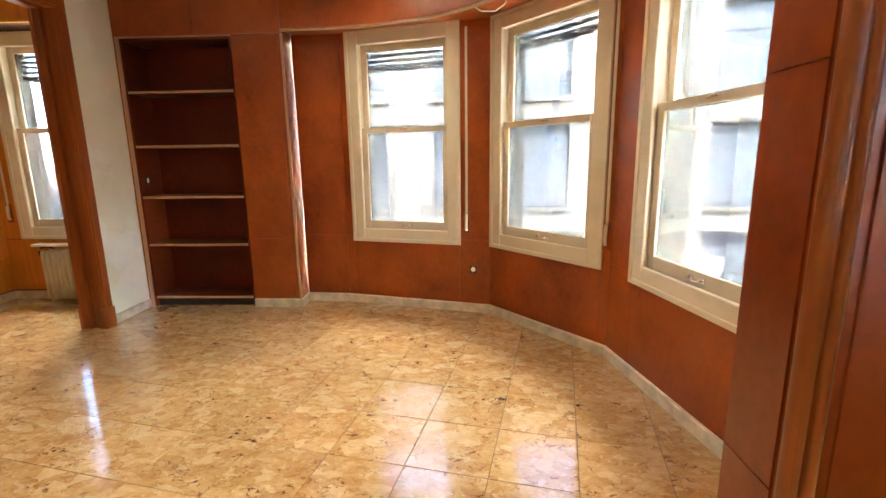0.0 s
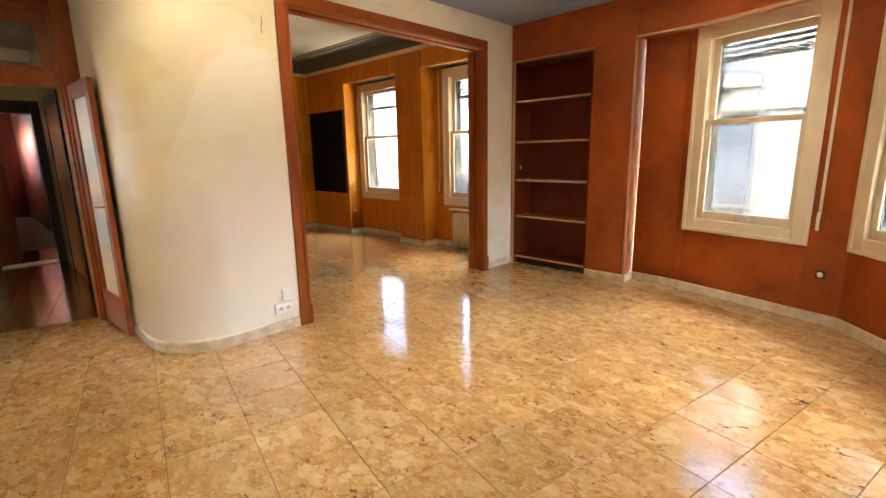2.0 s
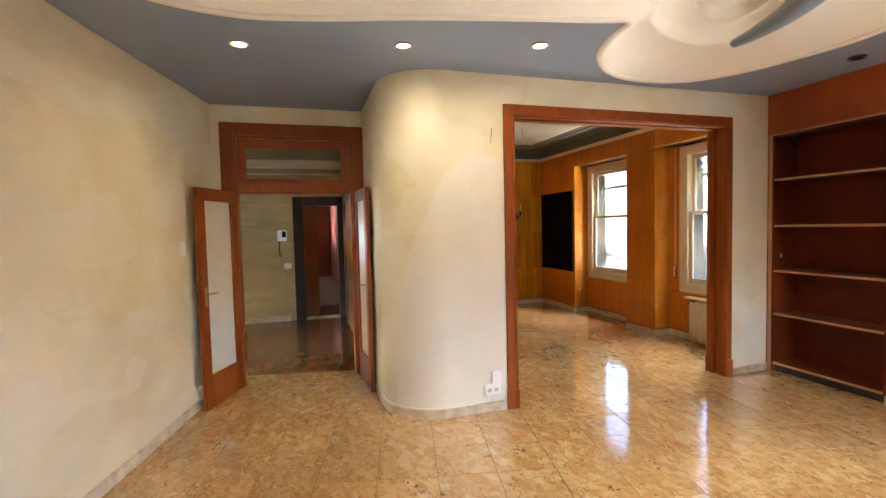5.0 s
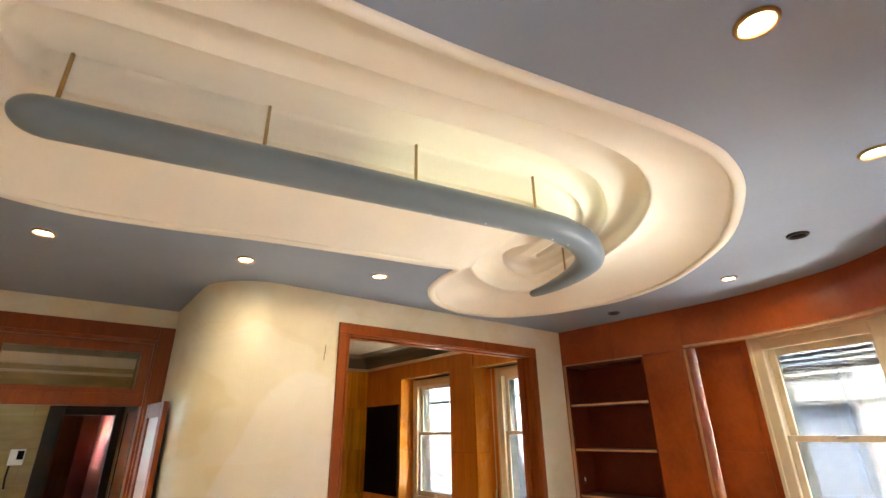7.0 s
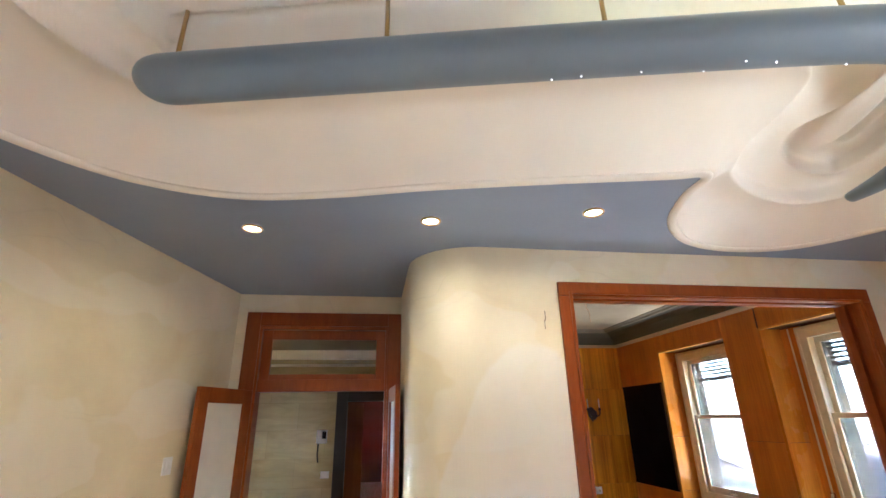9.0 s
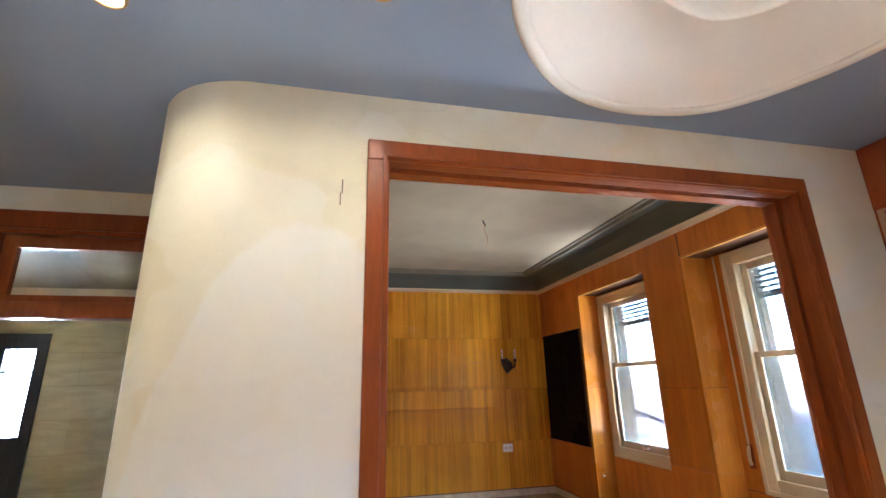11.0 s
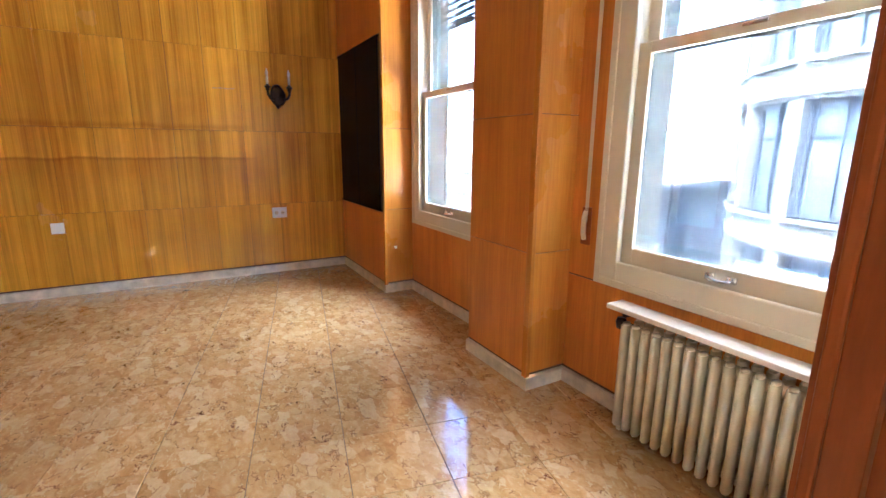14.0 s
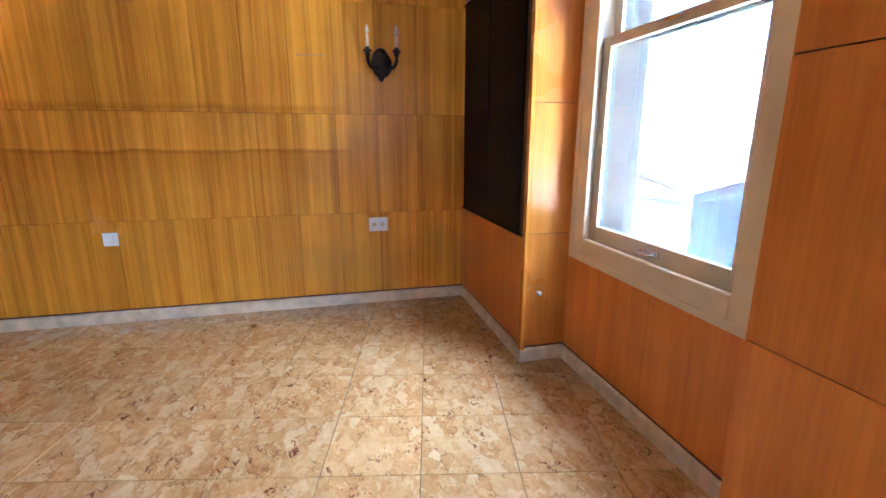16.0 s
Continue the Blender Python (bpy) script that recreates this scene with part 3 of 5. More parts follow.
part("header_edge", bm, EDGE, header, "pale wooden edge strip", True)

# east wall beyond the bay and closing walls behind the camera
SOUTH = [(-4.45, -1.52), (2.0, -2.922)]
bm = bmesh.new()
box(bm, (0.94, 0.75, 0), (2.0, 0.99, 3.75))
EW0, EW1 = -1.05, 0.10
box(bm, (1.75, -3.0, 0), (2.05, EW0 + 0.04, 3.75))
box(bm, (1.75, EW1 - 0.04, 0), (2.05, 0.75, 3.75))
box(bm, (1.75, EW0 + 0.04, 0), (2.05, EW1 - 0.04, SILL + 0.04))
box(bm, (1.75, EW0 + 0.04, HEAD - 0.04), (2.05, EW1 - 0.04, 3.75))
wall_east = thing("wall_east", bm, RED, "red-brown veneered pier with a moulded corner beside the bay", "wall", kind="structure")
panelled("panel", wall_east, (0.94, 0.985), (0.94, 0.80), (0.09, 0.70, 1.62, 3.0), (0, 0.185), RED, 0.006)
panelled("panel", wall_east, (1.01, 0.75), (1.75, 0.75), (0.09, 0.70, 1.62, 3.0), (0, 0.74), RED, 0.006)
panelled("panel", wall_east, (1.75, 0.74), (1.75, EW1), (0.09, 0.70, 1.62, 3.0), (0, 0.74 - EW1), RED, 0.006)
panelled("panel", wall_east, (1.75, EW1), (1.75, EW0), (0.09, SILL - 0.015), (0, EW1 - EW0), RED, 0.006)
panelled("panel", wall_east, (1.75, EW1), (1.75, EW0), (HEAD + 0.015, 3.0), (0, EW1 - EW0), RED, 0.006)
panelled("panel", wall_east, (1.75, EW0), (1.75, -2.8), (0.09, 0.70, 1.62, 3.0), (0, 0.88, 1.75), RED, 0.006)
bm = bmesh.new()
for x, y, q in ((0.948, 0.770, 0.022), (0.975, 0.751, 0.014)):
    tube(bm, [(x, y, 0.0), (x, y, 3.0)], q, 12, up=Vector((0, 1, 0)))
part("pier_moulding", bm, CASING, wall_east, "rounded wooden corner moulding", True)
m, L = along(*SOUTH)
bm = bmesh.new()
box(bm, (-0.1, -0.25, 0), (L, 0, 3.75), m)
wall_south = thing("wall_south", bm, CREAM, "cream painted wall with faint cracks and stains", "wall", kind="structure")

# baseboards
def skirting(name, line, height=0.085, depth=0.016, mat=BASE, closed=False, side=1):
    """A baseboard on the right-hand side of a line of points."""
    pts = [Vector((*p[:2], 0)) for p in line]
    bm = bmesh.new()
    outer = []
    for i, p in enumerate(pts):
        d0 = (p - pts[i - 1]).normalized() if i else None
        d1 = (pts[i + 1] - p).normalized() if i < len(pts) - 1 else None
        n0 = Vector((d0.y, -d0.x, 0)) if d0 else None
        n1 = Vector((d1.y, -d1.x, 0)) if d1 else None
        n = n0 if n1 is None else n1 if n0 is None else (n0 + n1).normalized()
        k = 1 / max(n.dot(n0 if n0 else n1), 0.4)
        outer.append(p + n * depth * k)
    prof = [(0, 0), (1, 0), (1, height - 0.012), (0.45, height), (0, height)]
    rows = [[bm.verts.new(p.lerp(q, f) + Vector((0, 0, z))) for f, z in prof] for p, q in zip(pts, outer)]
    for a, c in zip(rows, rows[1:]):
        for j in range(len(prof)):
            k = (j + 1) % len(prof)
            bm.faces.new((a[j], a[k], c[k], c[j]))
    bm.faces.new(rows[0])
    bm.faces.new(rows[-1][::-1])
    return thing("baseboard", bm, mat, "cream marble baseboard along the wall foot", "baseboard", kind="structure")


skirting("baseboard", [(-1.83, NY), (-1.355, NY), (-1.355, 4.46), (-0.90, 4.42), (0.52, 4.03), (1.30, 3.06), (1.56, 1.60), (1.40, 1.0)])
skirting("baseboard", [(0.94, 0.985), (0.94, 0.80)])
skirting("baseboard", [(1.01, 0.75), (1.75, 0.75), (1.75, -2.8)])
skirting("baseboard", [(WX, 3.73), (WX, NY)])
skirting("baseboard", [(1.4, -2.79), (-4.38, -1.535)])
skirting("baseboard", [(-4.40, 0.05), (-3.42, 0.05), *arc[1:], (WX, 1.09)])

# ---- salon ceiling: grey with a free-form plaster cove ----
COVE = [(-1.81, -1.81), (-2.13, -1.47), (-2.27, -0.98), (-2.19, -0.45), (-2.05, 0.05), (-1.90, 0.72), (-1.79, 1.28), (-1.75, 1.50),
        (-1.98, 1.54), (-2.34, 1.69), (-2.66, 2.02), (-2.79, 2.45), (-2.70, 2.92), (-2.36, 3.21), (-1.98, 3.34), (-1.55, 3.40), (-1.10, 3.30),
        (-0.72, 3.08), (-0.23, 2.60), (0.10, 1.98), (0.21, 1.52), (0.18, 1.12), (0.05, 0.55), (-0.06, 0.07), (-0.15, -0.45),
        (-0.27, -1.05), (-0.48, -1.60), (-0.88, -1.98), (-1.38, -2.05)]
outline = spline(COVE, 8)
bm = bmesh.new()
rim = [bm.verts.new((p.x, p.y, H1)) for p in outline]
hull = [bm.verts.new((x, y, H1)) for x, y in ((-4.6, -3.0), (2.0, -3.0), (2.0, 4.8), (-3.0, 4.8), (-3.0, 0.8), (-3.3, 0.25), (-4.6, 0.25))]
edges = [bm.edges.new((vs[i], vs[(i + 1) % len(vs)])) for vs in (rim, hull) for i in range(len(vs))]
bmesh.ops.triangle_fill(bm, use_beauty=True, edges=edges)
top = bmesh.ops.extrude_face_region(bm, geom=list(bm.faces))
for v in [g for g in top["geom"] if isinstance(g, bmesh.types.BMVert)]:
    v.co.z += 0.02
ceiling = thing("ceiling", bm, GREY, "grey-blue painted ceiling cut by a free-form cove", "ceiling", kind="structure")
thing("roof_slab", boxes(((-9.6, -4.6, 3.76), (2.2, 5.2, 3.95))), CEIL2, "flat slab closing the rooms above", "ceiling", kind="structure")

BARLINE = spline([(-1.40, -1.13), (-1.36, -0.96), (-1.19, -0.20), (-1.016, 0.585), (-0.847, 1.40), (-0.83, 1.66), (-0.89, 1.96), (-1.08, 2.28), (-1.40, 2.48), (-1.72, 2.59), (-1.95, 2.62)], 8, False)
RIMZ = 3.004


def dist_to(px, py, lx, ly, closed):
    best = np.full(px.shape, 1e9)
    n = len(lx)
    for i in range(n if closed else n - 1):
        j = (i + 1) % n
        dx, dy = lx[j] - lx[i], ly[j] - ly[i]
        t = np.clip(((px - lx[i]) * dx + (py - ly[i]) * dy) / (dx * dx + dy * dy + 1e-12), 0, 1)
        best = np.minimum(best, np.hypot(px - lx[i] - t * dx, py - ly[i] - t * dy))
    return best


def inside(px, py, lx, ly):
    res = np.zeros(px.shape, bool)
    n = len(lx)
    for i in range(n):
        j = (i + 1) % n
        cross = ((ly[i] > py) != (ly[j] > py)) & (px < (lx[j] - lx[i]) * (py - ly[i]) / (ly[j] - ly[i] + 1e-12) + lx[i])
        res ^= cross
    return res


# two terraces wind round the bar inside the rim and close up behind it
LOOP_A = spline([(-1.56, -1.2), (-1.29, -1.39), (-1.03, -1.43), (-0.76, -1.2), (-0.57, -0.67), (-0.40, 0.09), (-0.17, 1.13), (-0.27, 1.76), (-0.67, 2.27), (-1.14, 2.57),
                 (-1.60, 2.80), (-2.02, 2.86), (-2.26, 2.62), (-2.18, 2.20), (-1.92, 1.82), (-1.66, 1.63), (-1.38, 1.64), (-1.14, 1.56), (-1.12, 1.30), (-1.27, 0.60), (-1.45, -0.20), (-1.61, -0.90)], 8)
LOOP_B = spline([(-1.45, -1.05), (-1.32, -1.17), (-1.16, -1.19), (-1.00, -1.06), (-0.86, -0.42), (-0.71, 0.26), (-0.56, 0.98), (-0.52, 1.57), (-0.71, 2.03), (-0.94, 2.30),
                 (-1.30, 2.54), (-1.70, 2.69), (-2.00, 2.73), (-2.08, 2.58), (-1.98, 2.30), (-1.80, 2.08), (-1.62, 2.02), (-1.42, 2.10), (-1.16, 2.02), (-0.99, 1.70), (-0.98, 1.40), (-1.15, 0.60), (-1.32, -0.20), (-1.47, -0.90)], 8)
STEP = 0.011
gx, gy = np.meshgrid(np.arange(-2.92, 0.36, STEP), np.arange(-2.2, 3.55, STEP), indexing="ij")


def signed_to(line):
    lx, ly = np.array([p.x for p in line]), np.array([p.y for p in line])
    d = dist_to(gx, gy, lx, ly, True)
    return np.where(inside(gx, gy, lx, ly), d, -d)


def ease(t):
    t = np.clip(t, 0, 1)
    return t * t * (3 - 2 * t)


signed = signed_to(outline)
in_a, in_b = signed_to(LOOP_A), signed_to(LOOP_B)
# the crest over the rods: a narrow hollow that follows the bar on its inner side
crest = BARLINE[::4]
inner = [p + Vector((-(q - p).y, (q - p).x, 0)).normalized() * 0.10 for p, q in zip(crest, crest[1:])]
in_c = signed_to(crest[:-1] + inner[::-1])
isin = signed > 0
bx, by = np.array([p.x for p in BARLINE]), np.array([p.y for p in BARLINE])
d_bar = dist_to(gx, gy, bx, by, False)
# a hollow tray rising from the rim, then two hollow terraces, each with a drooping lip before it
run = np.maximum(signed - 0.018, 0)
gz = RIMZ + 0.18 * (1 - np.exp(-run * run / (run + 0.05) / 0.15))
gz -= 0.036 * np.clip(1 + in_a / 0.20, 0, 1) ** 2 * (in_a < 0) + 0.036 * (in_a >= 0) * (1 - ease(in_a / 0.028))
t_a = np.clip(in_a, 0, None) / (np.clip(in_a, 0, None) + np.clip(-in_b, 0, None) + 1e-6)
gz += (in_a > 0) * (0.030 * ease(in_a / 0.028) + 0.085 * (1 - (1 - t_a) ** 2.2))
gz -= 0.032 * np.clip(1 + in_b / 0.17, 0, 1) ** 2 * (in_b < 0) * (in_a > 0) + 0.032 * (in_b >= 0) * (1 - ease(in_b / 0.028))
t_b = np.clip(in_b, 0, None) / (np.clip(in_b, 0, None) + d_bar + 1e-6)
gz += (in_b > 0) * (0.028 * ease(in_b / 0.028) + 0.062 * (1 - (1 - t_b) ** 1.8))
gz += 0.026 * ease(in_c / 0.03) - 0.022 * np.clip(1 + in_c / 0.13, 0, 1) ** 2 * (in_c < 0) - 0.022 * (in_c >= 0) * (1 - ease(in_c / 0.03))
gz = np.where(isin, gz, RIMZ)
keep = signed > -0.035
idx = -np.ones(gx.shape, int)
idx[keep] = np.arange(keep.sum())
verts = np.stack([gx[keep], gy[keep], gz[keep]], 1)
quad = keep[:-1, :-1] & keep[1:, :-1] & keep[1:, 1:] & keep[:-1, 1:]
faces = np.stack([idx[:-1, :-1][quad], idx[:-1, 1:][quad], idx[1:, 1:][quad], idx[1:, :-1][quad]], 1)
me = bpy.data.meshes.new("ceiling_cove")
me.from_pydata(verts.tolist(), [], faces.tolist())
me.materials.append(PLASTER)
for p in me.polygons:
    p.use_smooth = True
cove = tagged(new("ceiling_cove", me), "cream plaster cove with scalloped terraces rising over the bar", "ceiling", kind="structure")
bm = bmesh.new()
tube(bm, [(p.x, p.y, H1 + 0.008) for p in outline], 0.034, 12, flat=0.62, closed=True)
part("cove_lip", bm, PLASTER, cove, "rounded cream plaster lip", True)

bar = empty("hanging_light_bar", Matrix(), "grey lacquered hook-shaped light bar hung on brass rods under the cove", "ceiling light")
bm = bmesh.new()
BARZ = 3.035
nose = [BARLINE[0].lerp(BARLINE[4], t) for t in (0, 0.02, 0.06, 0.13, 0.24, 0.4, 0.65)]
body = nose + BARLINE[4:]
full = (BARLINE[4] - BARLINE[0]).length


def bar_taper(q):
    i = round(q * (len(body) - 1))
    d = (body[i] - body[0]).length
    if d < 0.13 and i < 12:
        return max(math.sqrt(max(1 - ((0.13 - d) / 0.13) ** 2, 0)), 0.05)
    return 1.0 if q < 0.72 else 1.0 - 0.62 * (q - 0.72) / 0.28


tube(bm, [(p.x, p.y, BARZ) for p in body], 0.108, 20, flat=0.74, taper=bar_taper)
part("bar_body", bm, BAR, bar, "grey-blue lacquered bar", True)
for x, y in ((-1.361, -0.994), (-1.19, -0.20), (-1.016, 0.585), (-0.847, 1.40), (-1.52, 2.58)):
    bm = bmesh.new()
    tube(bm, [(x, y, BARZ + 0.03), (x, y, 3.385)], 0.009, 8, up=Vector((0, 1, 0)))
    part("hanging_rod", bm, BRASS, bar, "brass hanging rod", True)
for q, (k, side) in enumerate(((22, 0.5), (23, 0.35), (25, 0.3), (27, 0.55), (28, 0.05), (29, 0.2), (32, 0.6), (35, 0.15), (41, 0.1))):
    p, nxt = BARLINE[k], BARLINE[k + 1]
    d = (nxt - p).normalized()
    n = Vector((-d.y, d.x, 0)) * side
    bm = bmesh.new()
    lathe(bm, [(0.003, -0.003), (0.003, 0.004)], 8, (p.x + n.x * 0.108, p.y + n.y * 0.108, BARZ - 0.108 * 0.74 * math.sqrt(1 - side * side)))
    part("star_point", bm, STAR, bar, "tiny white fibre light point")
# Unseen emitter added on top of the bar for the cove's greenish glow.
bm = bmesh.new()
tube(bm, [(p.x, p.y, BARZ + 0.082) for p in BARLINE[22:-28]], 0.012, 8)
part("cove_glow_helper", bm, COVE_GLOW, bar, "unseen glowing strip added on the bar to tint the cove", True)

SPOTS = [(-2.722, -1.015, 1), (-2.483, 0.119, 1), (-2.247, 1.101, 1), (-0.556, 3.524, 1), (0.61, 0.74, 1), (0.67, 2.0, 1), (-1.85, 3.83, 0), (0.119, 2.879, 0)]


def downlight(x, y, lit):
    ob = empty("downlight", pose(x, y, H1), "lit recessed round downlight with a warm metal ring" if lit else "unlit recessed round downlight with a dark ring", "ceiling light", "salon downlights")
    bm = bmesh.new()
    lathe(bm, [(0.064, 0.0), (0.067, -0.006), (0.062, -0.014), (0.054, -0.016), (0.049, -0.010), (0.047, 0.0)], 28)
    part("ring", bm, BRASS if lit else DARK, ob, "", True)
    bm = bmesh.new()
    if lit:
        lathe(bm, [(0.0465, -0.001), (0.044, -0.003), (0.030, -0.005), (0.004, -0.006)], 20)
    else:
        lathe(bm, [(0.046, -0.001), (0.040, -0.004), (0.036, -0.002)], 20)
    part("lens", bm, LAMPGLOW if lit else BLACK, ob, "glowing lamp" if lit else "dark lamp", True)
    if lit:
        lamp("downlight_lamp", "SPOT", look((x, y, H1 - 0.03), (x, y, 0)), 0.018, (1.0, 0.84, 0.60), radius=0.05, spot=radians(125))


for spot in SPOTS:
    downlight(*spot)

# ---- sash windows ----
def sash_window(m, width, sill, head, label, shutter=0.16, name="window_1", slats=6, sky_watts=0.55, out=1.5, lift=0.50, aim=0.9, bounce=0.29, sky_size=(1.45, 0.8)):
    """A painted double-hung window in its recess: x along, y outwards, from the wall's inner face."""
    ob = empty(name, m, label, "window", kind="structure")
    c, proud = 0.115, 0.018
    z0, z1 = sill, head
    prof = boxes(((0, -proud, z0), (c, 0.012, z1)), ((width - c, -proud, z0), (width, 0.012, z1)), ((c, -proud, z1 - c), (width - c, 0.012, z1)), ((c, -proud, z0), (width - c, 0.012, z0 + c)))
    part("casing", prof, PAINT, ob, bevel=0.008)
    e = 0.014
    part("casing_edge", boxes(((-e, -proud - 0.009, z0 - e), (0.022, -proud + 0.01, z1 + e)), ((width - 0.022, -proud - 0.009, z0 - e), (width + e, -proud + 0.01, z1 + e)), ((0.022, -proud - 0.009, z1 - 0.022), (width - 0.022, -proud + 0.01, z1 + e)), ((0.022, -proud - 0.009, z0 - e), (width - 0.022, -proud + 0.01, z0 + 0.022))), PAINT, ob, bevel=0.005)
    i0, i1, b0, b1 = c - 0.01, width - c + 0.01, z0 + c - 0.01, z1 - c + 0.01
    part("jamb_lining", boxes(((i0 - 0.03, 0.014, b0 - 0.03), (i0, T - 0.01, b1 + 0.03)), ((i1, 0.014, b0 - 0.03), (i1 + 0.03, T - 0.01, b1 + 0.03)), ((i0, 0.014, b1), (i1, T - 0.01, b1 + 0.03)), ((i0, 0.014, b0 - 0.03), (i1, T - 0.01, b0))), SASH, ob)
    mid = z0 + (z1 - z0) * 0.545
    r = 0.062
    def sash(label2, y0, y1, za, zb, low):
        bottom = 0.085 if low else 0.05
        up = 0.05 if low else r
        bm = boxes(((i0, y0, za), (i0 + r, y1, zb)), ((i1 - r, y0, za), (i1, y1, zb)), ((i0 + r, y0, za), (i1 - r, y1, za + bottom)), ((i0 + r, y0, zb - up), (i1 - r, y1, zb)))
        s = part("sash", bm, SASH, ob, label2, bevel=0.004)
        ym = (y0 + y1) / 2
        g = part("pane", boxes(((i0 + r - 0.004, ym - 0.002, za + bottom - 0.004), (i1 - r + 0.004, ym + 0.002, zb - up + 0.004))), GLASS, s, "window pane tinted near black to dim the outdoors")
        # No shadow, so lamp and sky light skip the dark tint.
        g.visible_shadow = False
        return s
    sash("upper sliding sash", 0.075, 0.115, mid - 0.025, b1, False)
    low = sash("lower sliding sash", 0.025, 0.065, b0, mid + 0.025, True)
    bm = bmesh.new()
    x = width / 2
    tube(bm, [(x - 0.05, 0.024, b0 + 0.045), (x - 0.046, 0.0, b0 + 0.04), (x - 0.02, -0.008, b0 + 0.035), (x + 0.02, -0.008, b0 + 0.035), (x + 0.046, 0.0, b0 + 0.04), (x + 0.05, 0.024, b0 + 0.045)], 0.007, 8)
    for q in (-0.045, 0.045):
        box(bm, (x + q - 0.018, 0.016, b0 + 0.033), (x + q + 0.018, 0.025, b0 + 0.057))
    part("lift_handle", bm, STEEL, low, "chrome lift handle", True)
    bm = bmesh.new()
    box(bm, (x - 0.045, 0.01, mid + 0.0), (x + 0.045, 0.025, mid + 0.014))
    part("sash_lock", bm, STEEL, low, "small chrome catch", bevel=0.003)
    z = b1 - 0.02
    for q in range(slats):
        h = 0.050
        bm = bmesh.new()
        box(bm, (i0 + 0.01, 0.15, z - h + (0.022 if q < slats - 1 else -0.01)), (i1 - 0.01, 0.162, z))
        part("shutter_slat", bm, SHUTTER, ob, "ivory roller shutter slat", bevel=0.003)
        z -= h
    # daylight falling in from the sky high over the street
    lamp("sky_light", "AREA", m @ look((width / 2, out, z1 + lift), (width / 2, -3.2, aim)), sky_watts, (0.90, 0.955, 1.0), size=sky_size[0], size_y=sky_size[1])
    # and thrown up from the sunlit street
    lamp("street_bounce", "AREA", m @ look((width / 2, 1.5, z0 - 0.45), (width / 2, -3.2, 2.4)), bounce, (1.0, 0.95, 0.86), size=width * 1.3, size_y=0.7)
    return ob


names = iter(["window_1", "window_2", "window_3"])
labels = iter(["ivory double-hung sash window with the shutter slightly down", "ivory double-hung sash window in the bay", "bright ivory double-hung sash window in the bay"])
for (m, u0, u1), n in zip(WINDOWS1, (4, 3, 2)):
    sash_window(m @ Matrix.Translation((u0, 0, 0)), u1 - u0, SILL, HEAD, next(labels), name=next(names), slats=n)
# Unseen east window, added to bring light to the room's west side.
sash_window(pose(1.75, EW1, 0, rz=-90), EW1 - EW0, SILL, HEAD, "unseen ivory double-hung sash window added behind the pier for light", name="window_6", slats=3, sky_watts=0.36, bounce=0.19)

# ---- panelled room ----
bm = bmesh.new()
box(bm, (FX - 0.25, 0.2, 0), (FX, 4.9, 3.75))
wall_far = thing("wall_far", bm, JOINT, "honey-coloured veneered wall of staggered panels", "wall", kind="structure")
cols = [0.0]
while cols[-1] < 3.6:
    cols.append(cols[-1] + 0.308)
cols.append(NY2 - 0.50)
# boards run from the south corner to the north one, seen from +x
for z0, z1, part_cols in ((0.10, 0.75, cols), (0.75, 1.50, cols), (1.50, 2.27, cols), (2.27, 3.02, cols)):
    panelled("panel", wall_far, (FX, 0.50), (FX, NY2), (z0, z1), part_cols, HONEY_FAR, 0.010, 0.0026)

bm = bmesh.new()
W1A, W1B, W2A, W2B = -6.64, -5.44, -4.43, -3.22
PL1, PL2, PL3 = -6.70, -5.25, -4.65       # pier edges
box(bm, (FX, NY2, 0), (PL1, 4.9, 3.75))
box(bm, (PL2, NY2, 0), (PL3, 4.9, 3.75))
zs0, zs1 = 0.675, 2.71
TT = 0.30
def recess(x0, x1, a, c):
    box(bm, (x0, WY2, 0), (a + 0.04, WY2 + TT, 3.75))
    if x1 > c - 0.04:
        box(bm, (c - 0.04, WY2, 0), (x1, WY2 + TT, 3.75))
    box(bm, (a + 0.04, WY2, 0), (c - 0.04, WY2 + TT, zs0 + 0.04))
    box(bm, (a + 0.04, WY2, zs1 - 0.04), (c - 0.04, WY2 + TT, 3.75))
    box(bm, (x0, NY2, 2.75), (x1, WY2, 3.75))
recess(PL1, PL2, W1A, W1B)
recess(PL3, WX2, W2A, W2B)
wall_north2 = thing("wall_windows", bm, JOINT, "red-honey veneered wall with two window recesses", "wall", kind="structure")
panelled("panel", wall_north2, (FX + 0.01, NY2), (PL1, NY2), (0.10, 0.76), (0, 1.255), HONEY_RED, 0.008)
panelled("panel", wall_north2, (FX + 0.01, NY2), (PL1, NY2), (2.30, 3.02), (0, 1.255), HONEY_RED, 0.008)
panelled("panel", wall_north2, (PL2, NY2), (PL3, NY2), (0.10, 0.79, 1.51, 3.02), (0, 0.575), HONEY_RED, 0.008)
panelled("panel", wall_north2, (PL1, NY2), (PL2, NY2), (2.75, 3.02), (0, PL2 - PL1), HONEY_RED, 0.008)
panelled("panel", wall_north2, (PL3, NY2), (WX2, NY2), (2.75, 3.02), (0, WX2 - PL3), HONEY_RED, 0.008)
panelled("panel", wall_north2, (PL1, NY2 + 0.012), (PL1, WY2), (0.10, 0.79, 1.51, 2.75), (0, 0.26), HONEY_SIDE, 0.008)
panelled("panel", wall_north2, (PL3, NY2 + 0.012), (PL3, WY2), (0.10, 0.79, 1.51, 2.75), (0, 0.26), HONEY_SIDE, 0.008)
